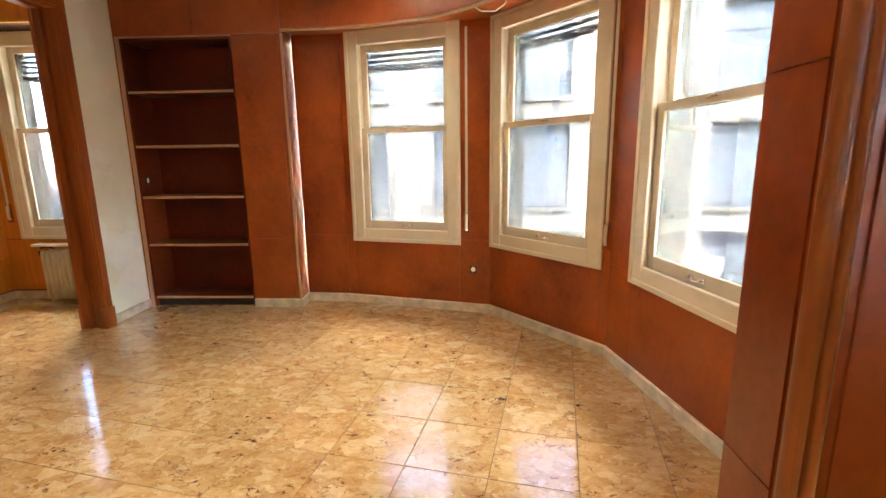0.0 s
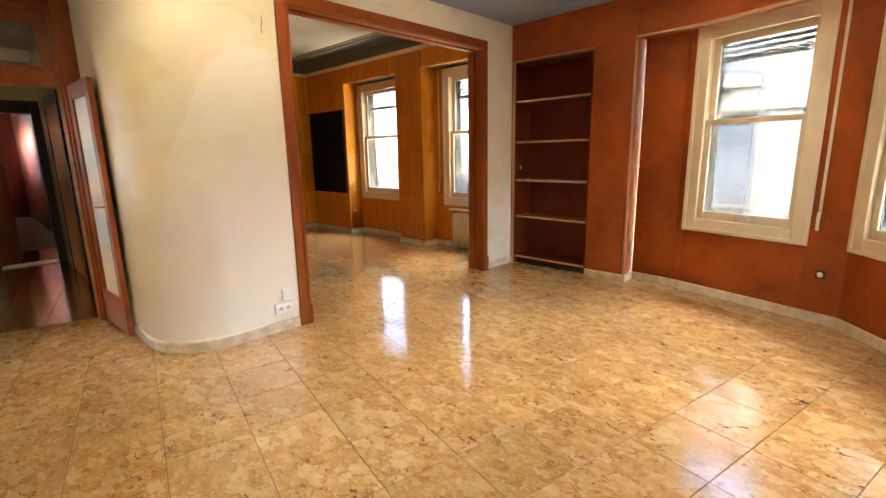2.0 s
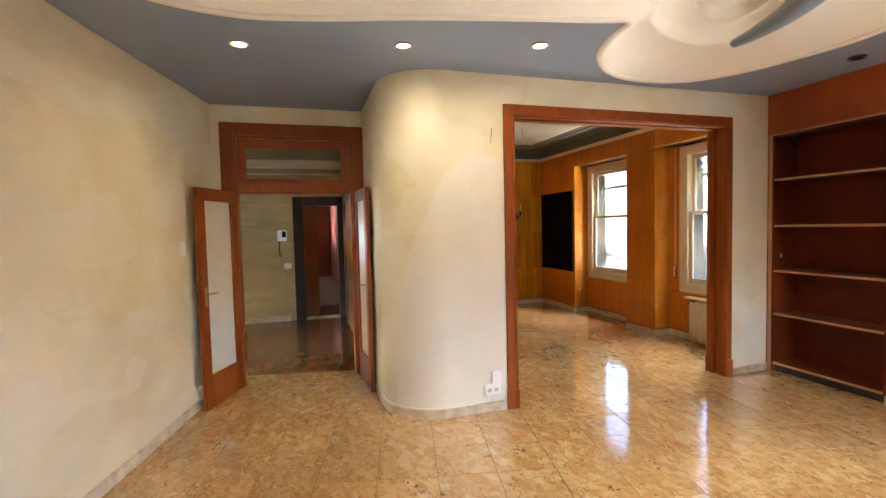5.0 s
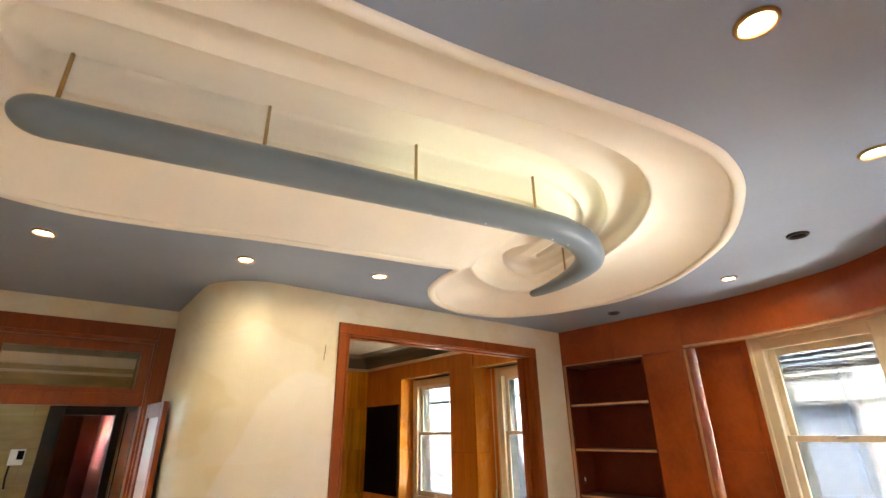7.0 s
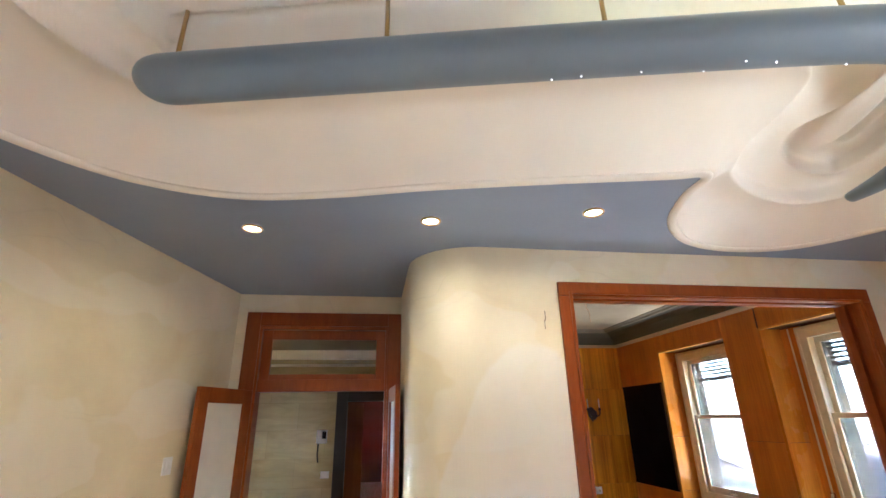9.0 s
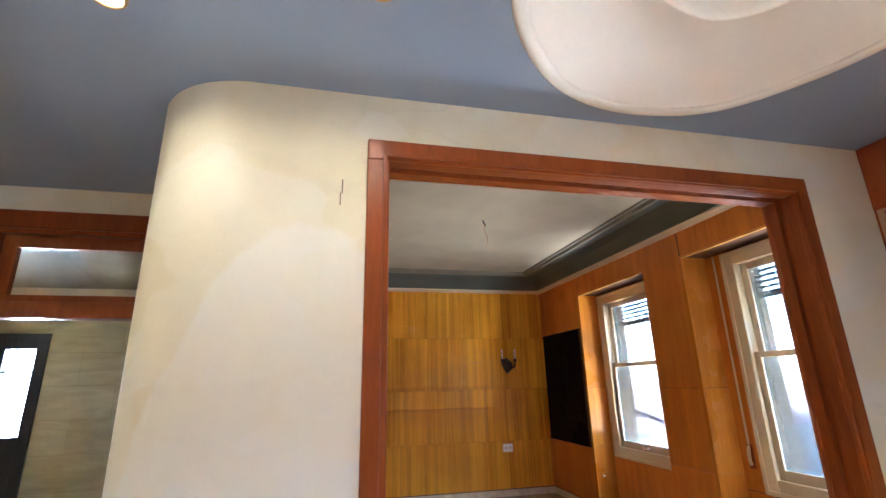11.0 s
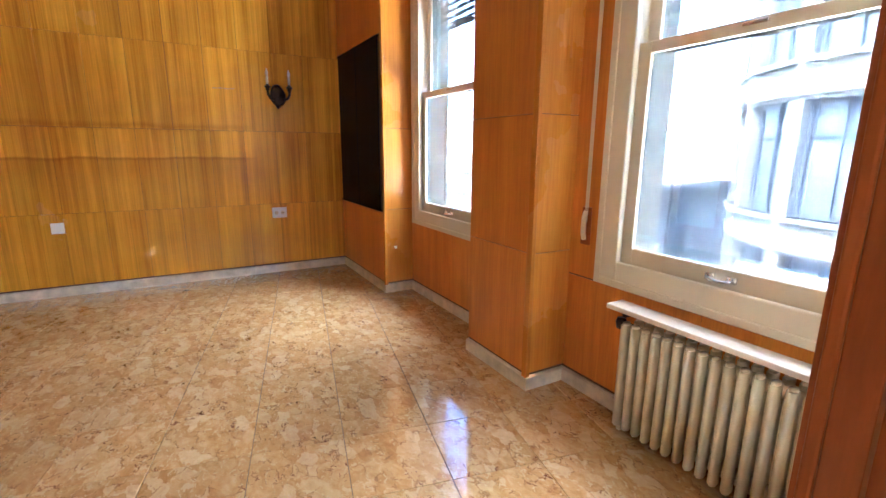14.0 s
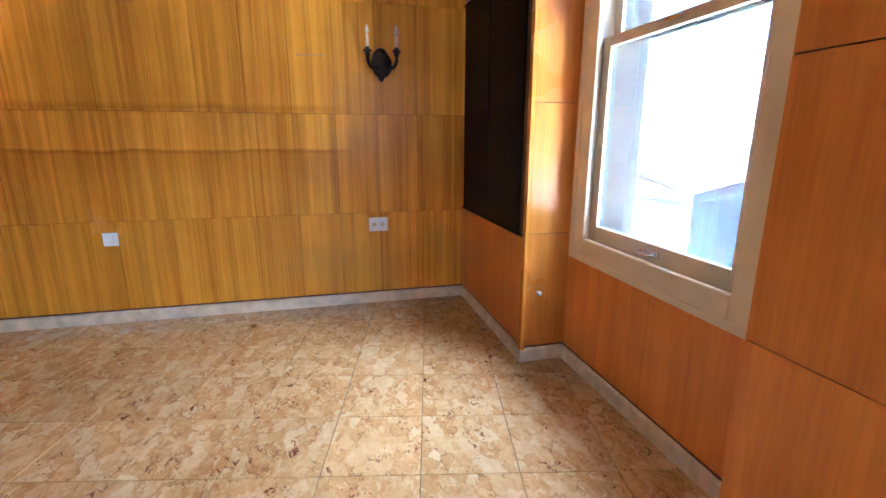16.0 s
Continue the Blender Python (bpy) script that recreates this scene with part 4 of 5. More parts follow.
panelled("panel", wall_north2, (PL2, WY2), (PL2, NY2 + 0.012), (0.10, 0.79, 1.51, 2.75), (0, 0.26), HONEY_SIDE, 0.008)
panelled("panel", wall_north2, (PL1 + 0.004, WY2), (W1A + 0.05, WY2), (zs0 - 0.015, zs1 + 0.03), (0, 0.105), HONEY_RED, 0.006)
panelled("panel", wall_north2, (W1B - 0.05, WY2), (PL2 - 0.004, WY2), (zs0 - 0.015, zs1 + 0.03), (0, 0.235), HONEY_RED, 0.006)
panelled("panel", wall_north2, (PL3 + 0.004, WY2), (W2A + 0.05, WY2), (zs0 - 0.015, zs1 + 0.03), (0, 0.265), HONEY_RED, 0.006)
panelled("panel", wall_north2, (W2B - 0.05, WY2), (WX2, WY2), (zs0 - 0.015, zs1 + 0.03), (0, 0.165), HONEY_RED, 0.006)
panelled("panel", wall_north2, (PL1 + 0.01, WY2), (PL2 - 0.01, WY2), (0.10, zs0 - 0.02), (0, 0.72, 1.43), HONEY_RED, 0.006)
panelled("panel", wall_north2, (PL3 + 0.01, WY2), (WX2, WY2), (0.10, zs0 - 0.02), (0, 0.775, 1.54), HONEY_RED, 0.006)
for x, d in ((PL1, -1), (PL3, -1)):
    part("corner_strip", boxes(((x - 0.03, NY2 - 0.014, 0.0), (x + 0.012, NY2 + 0.012, 2.76))), HONEY_SIDE, wall_north2, "honey wood corner strip", bevel=0.004)
part("niche_edge", boxes(((PL1, NY2 - 0.014, 2.735), (PL2, NY2 + 0.01, 2.755)), ((PL3, NY2 - 0.014, 2.735), (WX2, NY2 + 0.01, 2.755))), HONEY, wall_north2)

black = empty("wall_panel", pose(FX, NY2, 0), "tall black lacquered double panel set in the veneered wall", "wall panel")
for x0, x1 in ((0.03, 0.59), (0.60, 1.17)):
    part("black_leaf", boxes(((x0, -0.014, 0.78), (x1, -0.001, 2.28))), BLACK, black, "black lacquered leaf", bevel=0.003)
part("black_bead", boxes(((0.015, -0.018, 0.765), (1.185, -0.001, 0.78)), ((0.015, -0.018, 2.28), (1.185, -0.001, 2.295))), BLACK, black)

for n, (a, c, lab) in enumerate(((W1A, W1B, "ivory double-hung sash window beside the black panel"), (W2A, W2B, "ivory double-hung sash window above the radiator"))):
    sash_window(pose(a, WY2, 0), c - a, zs0, zs1, lab, name="window_%d" % (4 + n), slats=6, sky_watts=1.8, out=2.6, lift=1.8, aim=0.6, bounce=0.7, sky_size=(3.4, 2.8))

# south wall with the glazed double door
S2 = [(FX, 0.50), (-3.36, 0.35)]
m2, L2 = along(*S2)
D0, D1 = 1.02, 2.55
bm = bmesh.new()
for lo, hi in (((-0.1, -0.2, 0), (D0, 0, 3.75)), ((D1, -0.2, 0), (L2, 0, 3.75)), ((D0, -0.2, 2.75), (D1, 0, 3.75))):
    box(bm, lo, hi, m2)
wall_south2 = thing("wall_door", bm, HONEY, "honey veneered wall with a glazed double door", "wall", kind="structure")
part("panel", boxes(((0.01, 0, 0.10), (D0 - 0.1, 0.008, 0.75)), ((0.01, 0, 0.754), (D0 - 0.1, 0.008, 1.50)), ((0.01, 0, 1.504), (D0 - 0.1, 0.008, 2.27)), ((0.01, 0, 2.274), (D0 - 0.1, 0.008, 3.02))), HONEY, wall_south2, m=m2)


def glazed_leaf(parent, m, width, height, mat=CASING, pane=FROST, t=0.04, lower=0.32):
    """A door leaf with one tall pane; hinge at x = 0."""
    s = 0.105
    lf = part("leaf", boxes(((0, 0, 0.008), (s, t, height)), ((width - s, 0, 0.008), (width, t, height)), ((s, 0, height - 0.12), (width - s, t, height)), ((s, 0, 0.008), (width - s, t, lower))), mat, parent, bevel=0.004)
    lf.matrix_basis = m
    part("pane", boxes(((s - 0.004, t / 2 - 0.003, lower - 0.004), (width - s + 0.004, t / 2 + 0.003, height - 0.116))), pane, lf, "pale frosted glass pane")
    bm = bmesh.new()
    for q in (-1, 1):
        y0 = t / 2 + q * (t / 2 + 0.004)
        box(bm, (width - 0.075, min(y0, y0 - q * 0.004), 0.98), (width - 0.04, max(y0, y0 - q * 0.004), 1.16))
        tube(bm, [(width - 0.057, y0, 1.10), (width - 0.057, y0 + q * 0.045, 1.10), (width - 0.11, y0 + q * 0.05, 1.10), (width - 0.17, y0 + q * 0.045, 1.095)], 0.008, 8, up=Vector((0.3, 0.2, 1)))
    part("lever_handle", bm, BRASS, lf, "brass lever handle", True)
    return lf


door2 = empty("door_2", m2, "closed dark-framed double door with pale glass panes", "door", kind="structure")
part("frame", boxes(((D0 - 0.1, -0.16, 0), (D0 + 0.02, 0.02, 2.75)), ((D1 - 0.02, -0.16, 0), (D1 + 0.1, 0.02, 2.75)), ((D0 + 0.02, -0.16, 2.66), (D1 - 0.02, 0.02, 2.77)), ((D0 + 0.02, -0.16, 2.10), (D1 - 0.02, 0.02, 2.22))), CASING, door2, bevel=0.005)
part("transom_pane", boxes(((D0 + 0.02, -0.08, 2.22), (D1 - 0.02, -0.074, 2.66))), FROST, door2)
part("transom_bar", boxes((((D0 + D1) / 2 - 0.03, -0.1, 2.22), ((D0 + D1) / 2 + 0.03, -0.05, 2.66))), CASING, door2)
half = (D1 - D0 - 0.05) / 2
glazed_leaf(door2, Matrix.Translation((D0 + 0.022, -0.09, 0)), half, 2.09)
glazed_leaf(door2, Matrix.Translation((D1 - 0.022, -0.05, 0)) @ Matrix.Rotation(math.pi, 4, "Z"), half, 2.09)

skirting("baseboard", [(-7.05, 0.47), (FX + 0.001, 0.50), (FX, NY2), (PL1, NY2), (PL1, WY2), (PL2, WY2), (PL2, NY2), (PL3, NY2), (PL3, WY2), (WX2, WY2)], 0.085)

# ceiling of the panelled room: flat field, grey-green cove, cream cornice, soffit towards the door
X0, X1, Y0, Y1 = FX, WX2, 0.90, NY2
bm = bmesh.new()
inset = [(0.0, 3.035), (0.10, 3.05), (0.14, 3.09), (0.20, 3.16), (0.29, 3.21), (0.36, 3.23)]
def rect(d, z):
    e = d * 0.45
    return [bm.verts.new(p) for p in ((X0 + d, Y0 + e, z), (X1 - d, Y0 + e, z), (X1 - d, Y1 - d, z), (X0 + d, Y1 - d, z))]
rings = [rect(d, z) for d, z in inset]
for a, c in zip(rings, rings[1:]):
    for j in range(4):
        q = (j + 1) % 4
        bm.faces.new((a[j], a[q], c[q], c[j]))
thing("ceiling_cove", bm, COVE2, "grey-green painted cove round the ceiling, shade put into its colour", "ceiling", kind="structure")
bm = bmesh.new()
rings = [rect(0.36, 3.23), rect(0.375, 3.215), rect(0.41, 3.22), rect(0.43, 3.245), rect(0.46, 3.25), rect(0.47, 3.265)]
for a, c in zip(rings, rings[1:]):
    for j in range(4):
        q = (j + 1) % 4
        bm.faces.new((a[j], a[q], c[q], c[j]))
thing("trim_ceiling_moulding", bm, MOULD2, "stepped olive-beige moulding round the ceiling field", "moulding", kind="structure")
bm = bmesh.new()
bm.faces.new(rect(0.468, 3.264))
thing("ceiling_field", bm, CEIL2, "aged off-white ceiling field with faint stains, shade put into its colour", "ceiling", kind="structure")
bm = bmesh.new()
rings = [rect(0.0, 3.005), rect(0.03, 3.0), rect(0.045, 3.015), rect(0.075, 3.03), rect(0.08, 3.06), rect(0.0, 3.065)]
for a, c in zip(rings, rings[1:]):
    for j in range(4):
        q = (j + 1) % 4
        bm.faces.new((a[j], a[q], c[q], c[j]))
thing("trim_cornice", bm, TRIM2, "cream moulded cornice above the veneered walls", "cornice", kind="structure")
thing("ceiling_soffit", boxes(((X0, 0.1, 3.01), (X1, Y0, 3.2))), TRIM2, "flat cream ceiling soffit towards the door", "ceiling", kind="structure")

# bare wire in the ceiling's middle
wire = empty("ceiling_wire", pose(-5.29, 2.46, 3.265), "bare twisted lamp wire hanging from a ceiling hook", "wire")
bm = bmesh.new()
tube(bm, [(0, 0, 0.0), (0, 0, -0.035), (0.012, 0.012, -0.045), (0.0, 0.02, -0.07)], 0.007, 8, up=Vector((0, 1, 0)))
part("hook", bm, IRON, wire, "", True)
bm = bmesh.new()
tube(bm, [(0, 0.012, -0.06), (0.01, 0.0, -0.10), (-0.012, 0.01, -0.14), (0.012, 0.03, -0.18), (0.016, 0.03, -0.24), (0.012, 0.035, -0.33)], 0.0035, 6, up=Vector((0, 1, 0)))
part("cable", bm, EDGE, wire, "", True)


# ---- wall sconces ----
def sconce(y, z, lit):
    ob = empty("wall_sconce", pose(FX + 0.008, y, z), "dark bronze two-arm candle sconce, one bulb lit" if lit else "dark bronze two-arm candle sconce, unlit", "wall lamp", "sconces on the far wall")
    bm = bmesh.new()
    lathe(bm, [(0.02, 0.0), (0.075, 0.002), (0.07, 0.016), (0.045, 0.03), (0.025, 0.05), (0.012, 0.06)], 20, m=Matrix.Rotation(radians(90), 4, "Y") @ Matrix.Diagonal((1.35, 0.9, 1, 1)))
    for v in bm.verts:
        v.co.z -= 0.03
    part("back_plate", bm, IRON, ob, "", True)
    bm = bmesh.new()
    lathe(bm, [(0.004, -0.17), (0.02, -0.15), (0.03, -0.12), (0.02, -0.095), (0.032, -0.08)], 12, (0.02, 0, 0))
    part("finial", bm, IRON, ob, "", True)
    bm = bmesh.new()
    lathe(bm, [(0.030, 0.040), (0.066, 0.052), (0.078, 0.072), (0.068, 0.092), (0.040, 0.104), (0.018, 0.112), (0.006, 0.118)], 10, m=Matrix.Translation((0, 0, -0.055)) @ Matrix.Rotation(radians(90), 4, "Y") @ Matrix.Diagonal((1.2, 1.0, 0.85, 1)))
    part("rosette", bm, IRON, ob, "bulky dark bronze rosette")
    for q in (-1, 1):
        bm = bmesh.new()
        tube(bm, [(0.05, q * 0.02, -0.05), (0.085, q * 0.05, -0.085), (0.105, q * 0.085, -0.075), (0.112, q * 0.104, -0.035), (0.11, q * 0.105, 0.02)], 0.013, 8, up=Vector((1, 0.1, 0)))
        arm = part("arm", bm, IRON, ob, "", True)
        bm = bmesh.new()
        lathe(bm, [(0.010, -0.004), (0.022, 0.004), (0.014, 0.014), (0.030, 0.028), (0.033, 0.036), (0.018, 0.04), (0.016, 0.056)], 14, (0.11, q * 0.105, 0))
        part("drip_cup", bm, IRON, arm, "", True)
        bm = bmesh.new()
        lathe(bm, [(0.011, 0.045), (0.0115, 0.13), (0.008, 0.134)], 12, (0.11, q * 0.105, 0))
        part("candle_tube", bm, CANDLE, arm, "ivory candle tube", True)
        on = lit and q == 1
        bm = bmesh.new()
        lathe(bm, [(0.006, 0.134), (0.014, 0.155), (0.012, 0.175), (0.003, 0.205)], 12, (0.11, q * 0.105, 0))
        part("flame_bulb", bm, BULB if on else CANDLE, arm, "glowing flame bulb" if on else "unlit flame bulb", True)
        if on:
            lamp("sconce_lamp", "POINT", pose(FX + 0.16, y + q * 0.105, z + 0.18), 0.0025, (1.0, 0.62, 0.26), radius=0.07)


sconce(0.93, 1.86, True)
sconce(3.62, 1.90, False)


def wall_plate(name, m, w, h, label, holes=0, category="switch", deep=0.011):
    ob = empty(name, m, label, category)
    part("plate", boxes(((-w / 2, 0, -h / 2), (w / 2, deep, h / 2))), WHITE, ob, bevel=0.003)
    if holes:
        for i in range(holes):
            x = (i - (holes - 1) / 2) * 0.065
            bm = bmesh.new()
            lathe(bm, [(0.020, 0), (0.020, 0.002), (0.017, 0.003)], 16, m=Matrix.Translation((x, deep, 0)) @ Matrix.Rotation(radians(-90), 4, "X"))
            part("socket_well", bm, PAINT, ob, "", True)
            for q in (-0.008, 0.008):
                bm = bmesh.new()
                lathe(bm, [(0.0028, 0), (0.0028, 0.002)], 8, m=Matrix.Translation((x + q, deep + 0.0025, 0)) @ Matrix.Rotation(radians(-90), 4, "X"))
                part("socket_hole", bm, DARK, ob)
    else:
        part("rocker", boxes(((-0.018, deep - 0.0015, -0.026), (0.018, deep + 0.0045, 0.026))), WHITE, ob, bevel=0.002)
    return ob


FACE_E = Matrix.Rotation(radians(-90), 4, "Z")   # plates whose front looks along +x
wall_plate("wall_switch", pose(FX + 0.008, 1.683, 0.625) @ FACE_E, 0.095, 0.095, "square white switch plate on the honey panelling")
wall_plate("wall_socket", pose(FX + 0.008, 3.565, 0.655) @ FACE_E, 0.15, 0.11, "white double socket plate on the honey panelling", 2, "socket")
wall_plate("wall_socket", pose(WX, 0.945, 0.205) @ FACE_E, 0.15, 0.085, "white surface double socket beside the wide opening", 2, "socket", 0.035)
wall_plate("junction_box", pose(WX, 0.985, 0.315) @ FACE_E, 0.085, 0.10, "small white junction box above the socket", 0, "socket", 0.03)
ms, Ls = along((-4.45, -1.52), (1.75, -2.868))
wall_plate("wall_switch", ms @ Matrix.Translation((0.716, 0, 1.53)), 0.10, 0.12, "square white light switch beside the glazed door")
wall_plate("wall_socket", ms @ Matrix.Translation((0.50, 0.0, 0.16)), 0.09, 0.09, "white socket low on the cream wall", 1, "socket", 0.04)
mb, Lb = along(BAY[1], BAY[2])
ob = empty("wall_socket", mb @ Matrix.Translation((Lb - 0.16, -0.006, 0.42)), "small dark round socket on the red veneer", "socket")
part("plate", boxes(((-0.036, -0.012, -0.036), (0.036, 0, 0.036))), DARK, ob, bevel=0.004)
bm = bmesh.new()
lathe(bm, [(0.022, 0), (0.020, 0.004)], 16, m=Matrix.Translation((0, -0.012, 0)) @ Matrix.Rotation(radians(90), 4, "X"))
part("socket_well", bm, PAINT, ob, "", True)
ob = empty("door_stop", pose(PL1 + 0.008, 4.36, 0.44), "tiny white knob on the pier side", "knob")
bm = bmesh.new()
lathe(bm, [(0.006, 0), (0.006, 0.02), (0.014, 0.03), (0.010, 0.04)], 12, m=Matrix.Rotation(radians(90), 4, "Y"))
part("knob", bm, WHITE, ob, "", True)


# cable along the foot of the column, and a loose cable under the bay header
cable = [(arc[i][0] + 0.024 * math.sin(math.pi / 2 * i / 32), arc[i][1] - 0.024 * math.cos(math.pi / 2 * i / 32), 0.094) for i in range(18, 33, 2)]
bm = bmesh.new()
tube(bm, cable + [(WX + 0.024, 0.75, 0.095), (WX + 0.02, 0.90, 0.10), (WX + 0.012, 0.92, 0.17)], 0.005, 6)
thing("wall_cable", bm, WHITE, "thin white cable clipped along the column baseboard", "cable", smooth=True)
bm = bmesh.new()
tube(bm, [(0.36, 3.72, 2.60), (0.42, 3.74, 2.57), (0.52, 3.66, 2.545), (0.58, 3.56, 2.56), (0.60, 3.50, 2.60)], 0.007, 6)
thing("loose_cable", bm, WHITE, "loose white cable loop under the curved header", "cable", smooth=True)
bm = bmesh.new()
box(bm, (WX, 0.985, 2.46), (WX + 0.0015, 0.991, 2.53))
box(bm, (WX, 0.978, 2.40), (WX + 0.0015, 0.983, 2.465))
thing("wall_scratch", bm, GROUT, "two short dark scratches in the cream paint", "scratch")

bm = bmesh.new()
for k in range(4):
    box(bm, (FX + 0.010, 3.021 + k * 0.0525, 1.896 + 0.003 * (k % 2)), (FX + 0.0115, 3.021 + k * 0.0525 + 0.0420, 1.903 + 0.003 * (k % 2)))
thing("wall_scratch", bm, EDGE, "faint pale scratch across the honey panelling", "scratch")

# ---- shutter straps ----
def strap(m, z_top, z_low, label):
    ob = empty("shutter_strap", m, label, "shutter strap")
    part("band", boxes(((-0.011, -0.012, z_low + 0.12), (0.011, -0.009, z_top))), PAINT, ob, "ivory woven strap")
    w = part("winder_plate", boxes(((-0.03, -0.012, z_low), (0.03, 0.0, z_low + 0.20))), CASING, ob, "brown winder plate", bevel=0.003)
    bm = bmesh.new()
    tube(bm, [(0, -0.016, z_low + 0.03), (0, -0.026, z_low + 0.06), (0, -0.026, z_low + 0.14), (0, -0.014, z_low + 0.18)], 0.013, 8, up=Vector((1, 0, 0)))
    part("winder_lip", bm, PAINT, w, "ivory strap loop", True)


strap(pose(-4.53, WY2 - 0.006, 0), 2.73, 0.84, "ivory shutter strap with a brown winder beside the window")
strap(mb @ Matrix.Translation((1.25, -0.006, 0)), 2.55, 0.76, "ivory shutter strap with a winder in the bay")
m3, L3 = along(BAY[2], BAY[3])
strap(m3 @ Matrix.Translation((1.21, -0.006, 0)), 2.55, 0.80, "ivory shutter strap with a winder in the bay")

# ---- radiator with its shelf ----
radiator = empty("radiator", pose(-4.08, 4.462, 0), "beige cast-iron column radiator under the window", "radiator")


def section_mesh():
    """One flat section: a thin rounded front column, a rear one and the recessed web between."""
    bm = bmesh.new()
    oval = [(0.0180 * math.cos(t), -0.045 + 0.030 * math.sin(t)) for t in [math.pi * k / 6 for k in range(12)]]
    for y in (0.0, 0.09):
        prism(bm, [(x, p + y) for x, p in oval], 0.045, 0.545)
        prism(bm, [(x * 0.75, (p + 0.045) * 0.75 - 0.045 + y) for x, p in oval], 0.035, 0.045)
        prism(bm, [(x * 0.75, (p + 0.045) * 0.75 - 0.045 + y) for x, p in oval], 0.545, 0.557)
    box(bm, (-0.007, -0.03, 0.09), (0.007, 0.03, 0.53))
    for z in (0.11, 0.51):
        tube(bm, [(-0.026, 0, z), (0.026, 0, z)], 0.026, 10)
    box(bm, (-0.0255, 0.006, 0.12), (0.0255, 0.012, 0.50))
    return finish(bm, "radiator_section", RADIATOR, True)


sec = section_mesh()
for i in range(15):
    piece("radiator_section", sec, radiator, Matrix.Translation((-0.05 + i * 0.052, 0, 0)))
for i in (0, 14):
    part("foot", boxes(((-0.062 + i * 0.052, -0.04, 0), (-0.038 + i * 0.052, 0.04, 0.05))), RADIATOR, radiator, bevel=0.006)
bm = bmesh.new()
tube(bm, [(-0.10, 0, 0.525), (-0.05, 0, 0.525)], 0.014, 10)
lathe(bm, [(0.022, -0.03), (0.026, 0.0), (0.020, 0.02)], 12, (-0.115, 0, 0.53))
part("valve", bm, IRON, radiator, "dark valve", True)
shelf = thing("radiator_shelf", boxes(((-4.235, 4.395, 0.60), (WX2 - 0.03, WY2 - 0.045, 0.624))), TRIM2, "cream painted board shelf above the radiator", "shelf", bevel=0.004)
for x in (-4.16, -3.3):
    bm = bmesh.new()
    box(bm, (x, 4.42, 0.575), (x + 0.02, WY2, 0.60))
    box(bm, (x, WY2 - 0.03, 0.50), (x + 0.02, WY2, 0.60))
    part("bracket", bm, IRON, shelf, "dark iron bracket")

# ---- double door to the hall ----
bm = bmesh.new()
box(bm, (DX - 0.2, -1.60, 0), (DX, -1.43, 3.75))
box(bm, (DX - 0.2, -1.43, 2.82), (DX, 0.06, 3.75))
box(bm, (DX - 0.2, 0.06, 0), (DX, 0.30, 3.75))
thing("wall_hall_door", bm, CREAM, "cream painted wall round the glazed double door", "wall", kind="structure")
door1 = empty("door_1", Matrix(), "open dark-stained glazed double door with a glass transom", "door", kind="structure")
Y0D, Y1D = -1.43, 0.05
for x0, x1 in ((DX - 0.005, DX + 0.025), (DX - 0.225, DX - 0.195)):
    part("casing", boxes(((x0, Y0D, 0), (x1, Y0D + 0.13, 2.82)), ((x0, Y1D - 0.13, 0), (x1, Y1D, 2.82)), ((x0, Y0D + 0.13, 2.69), (x1, Y1D - 0.13, 2.82))), CASING, door1, bevel=0.008)
part("frame", boxes(((DX - 0.195, Y0D + 0.0, 0), (DX - 0.006, Y0D + 0.15, 2.80)), ((DX - 0.195, Y1D - 0.15, 0), (DX - 0.006, Y1D, 2.80)), ((DX - 0.195, Y0D + 0.15, 2.66), (DX - 0.006, Y1D - 0.15, 2.80)), ((DX - 0.15, Y0D + 0.15, 2.08), (DX - 0.03, Y1D - 0.15, 2.19))), CASING, door1, bevel=0.004)
part("transom_frame", boxes(((DX - 0.11, Y0D + 0.15, 2.19), (DX - 0.06, Y0D + 0.24, 2.66)), ((DX - 0.11, Y1D - 0.24, 2.19), (DX - 0.06, Y1D - 0.15, 2.66)), ((DX - 0.11, Y0D + 0.24, 2.57), (DX - 0.06, Y1D - 0.24, 2.66)), ((DX - 0.11, Y0D + 0.24, 2.19), (DX - 0.06, Y1D - 0.24, 2.24))), CASING, door1, bevel=0.004)
g = part("transom_pane", boxes(((DX - 0.088, Y0D + 0.235, 2.235), (DX - 0.084, Y1D - 0.235, 2.575))), TRANSOM, door1, "clear transom glass")
g.visible_shadow = False
WL = (Y1D - Y0D - 0.30) / 2
glazed_leaf(door1, Matrix.Translation((DX + 0.03, Y0D + 0.10, 0)) @ Matrix.Rotation(radians(-22), 4, "Z"), WL + 0.06, 2.09)
glazed_leaf(door1, Matrix.Translation((DX + 0.03, Y1D - 0.11, 0)) @ Matrix.Rotation(radians(3), 4, "Z"), WL + 0.06, 2.09)

# ---- hall ----
HX = -8.05
bm = bmesh.new()
box(bm, (HX - 0.2, -4.5, 0), (HX, -3.35, 3.4))
box(bm, (HX - 0.2, -2.75, 0), (HX, -0.80, 3.4))
box(bm, (HX - 0.2, -0.80, 2.29), (HX, 0.18, 3.4))
box(bm, (HX - 0.2, -3.35, 2.35), (HX, -2.75, 3.4))
wall_hall = thing("wall_hall", bm, HALLWALL, "olive-beige stone clad hall wall", "wall", kind="structure")
thing("wall_hall_side", boxes(((HX, -4.6, 0), (DX - 0.2, -4.4, 3.4))), HALLWALL, "olive-beige stone clad hall wall", "wall", kind="structure")
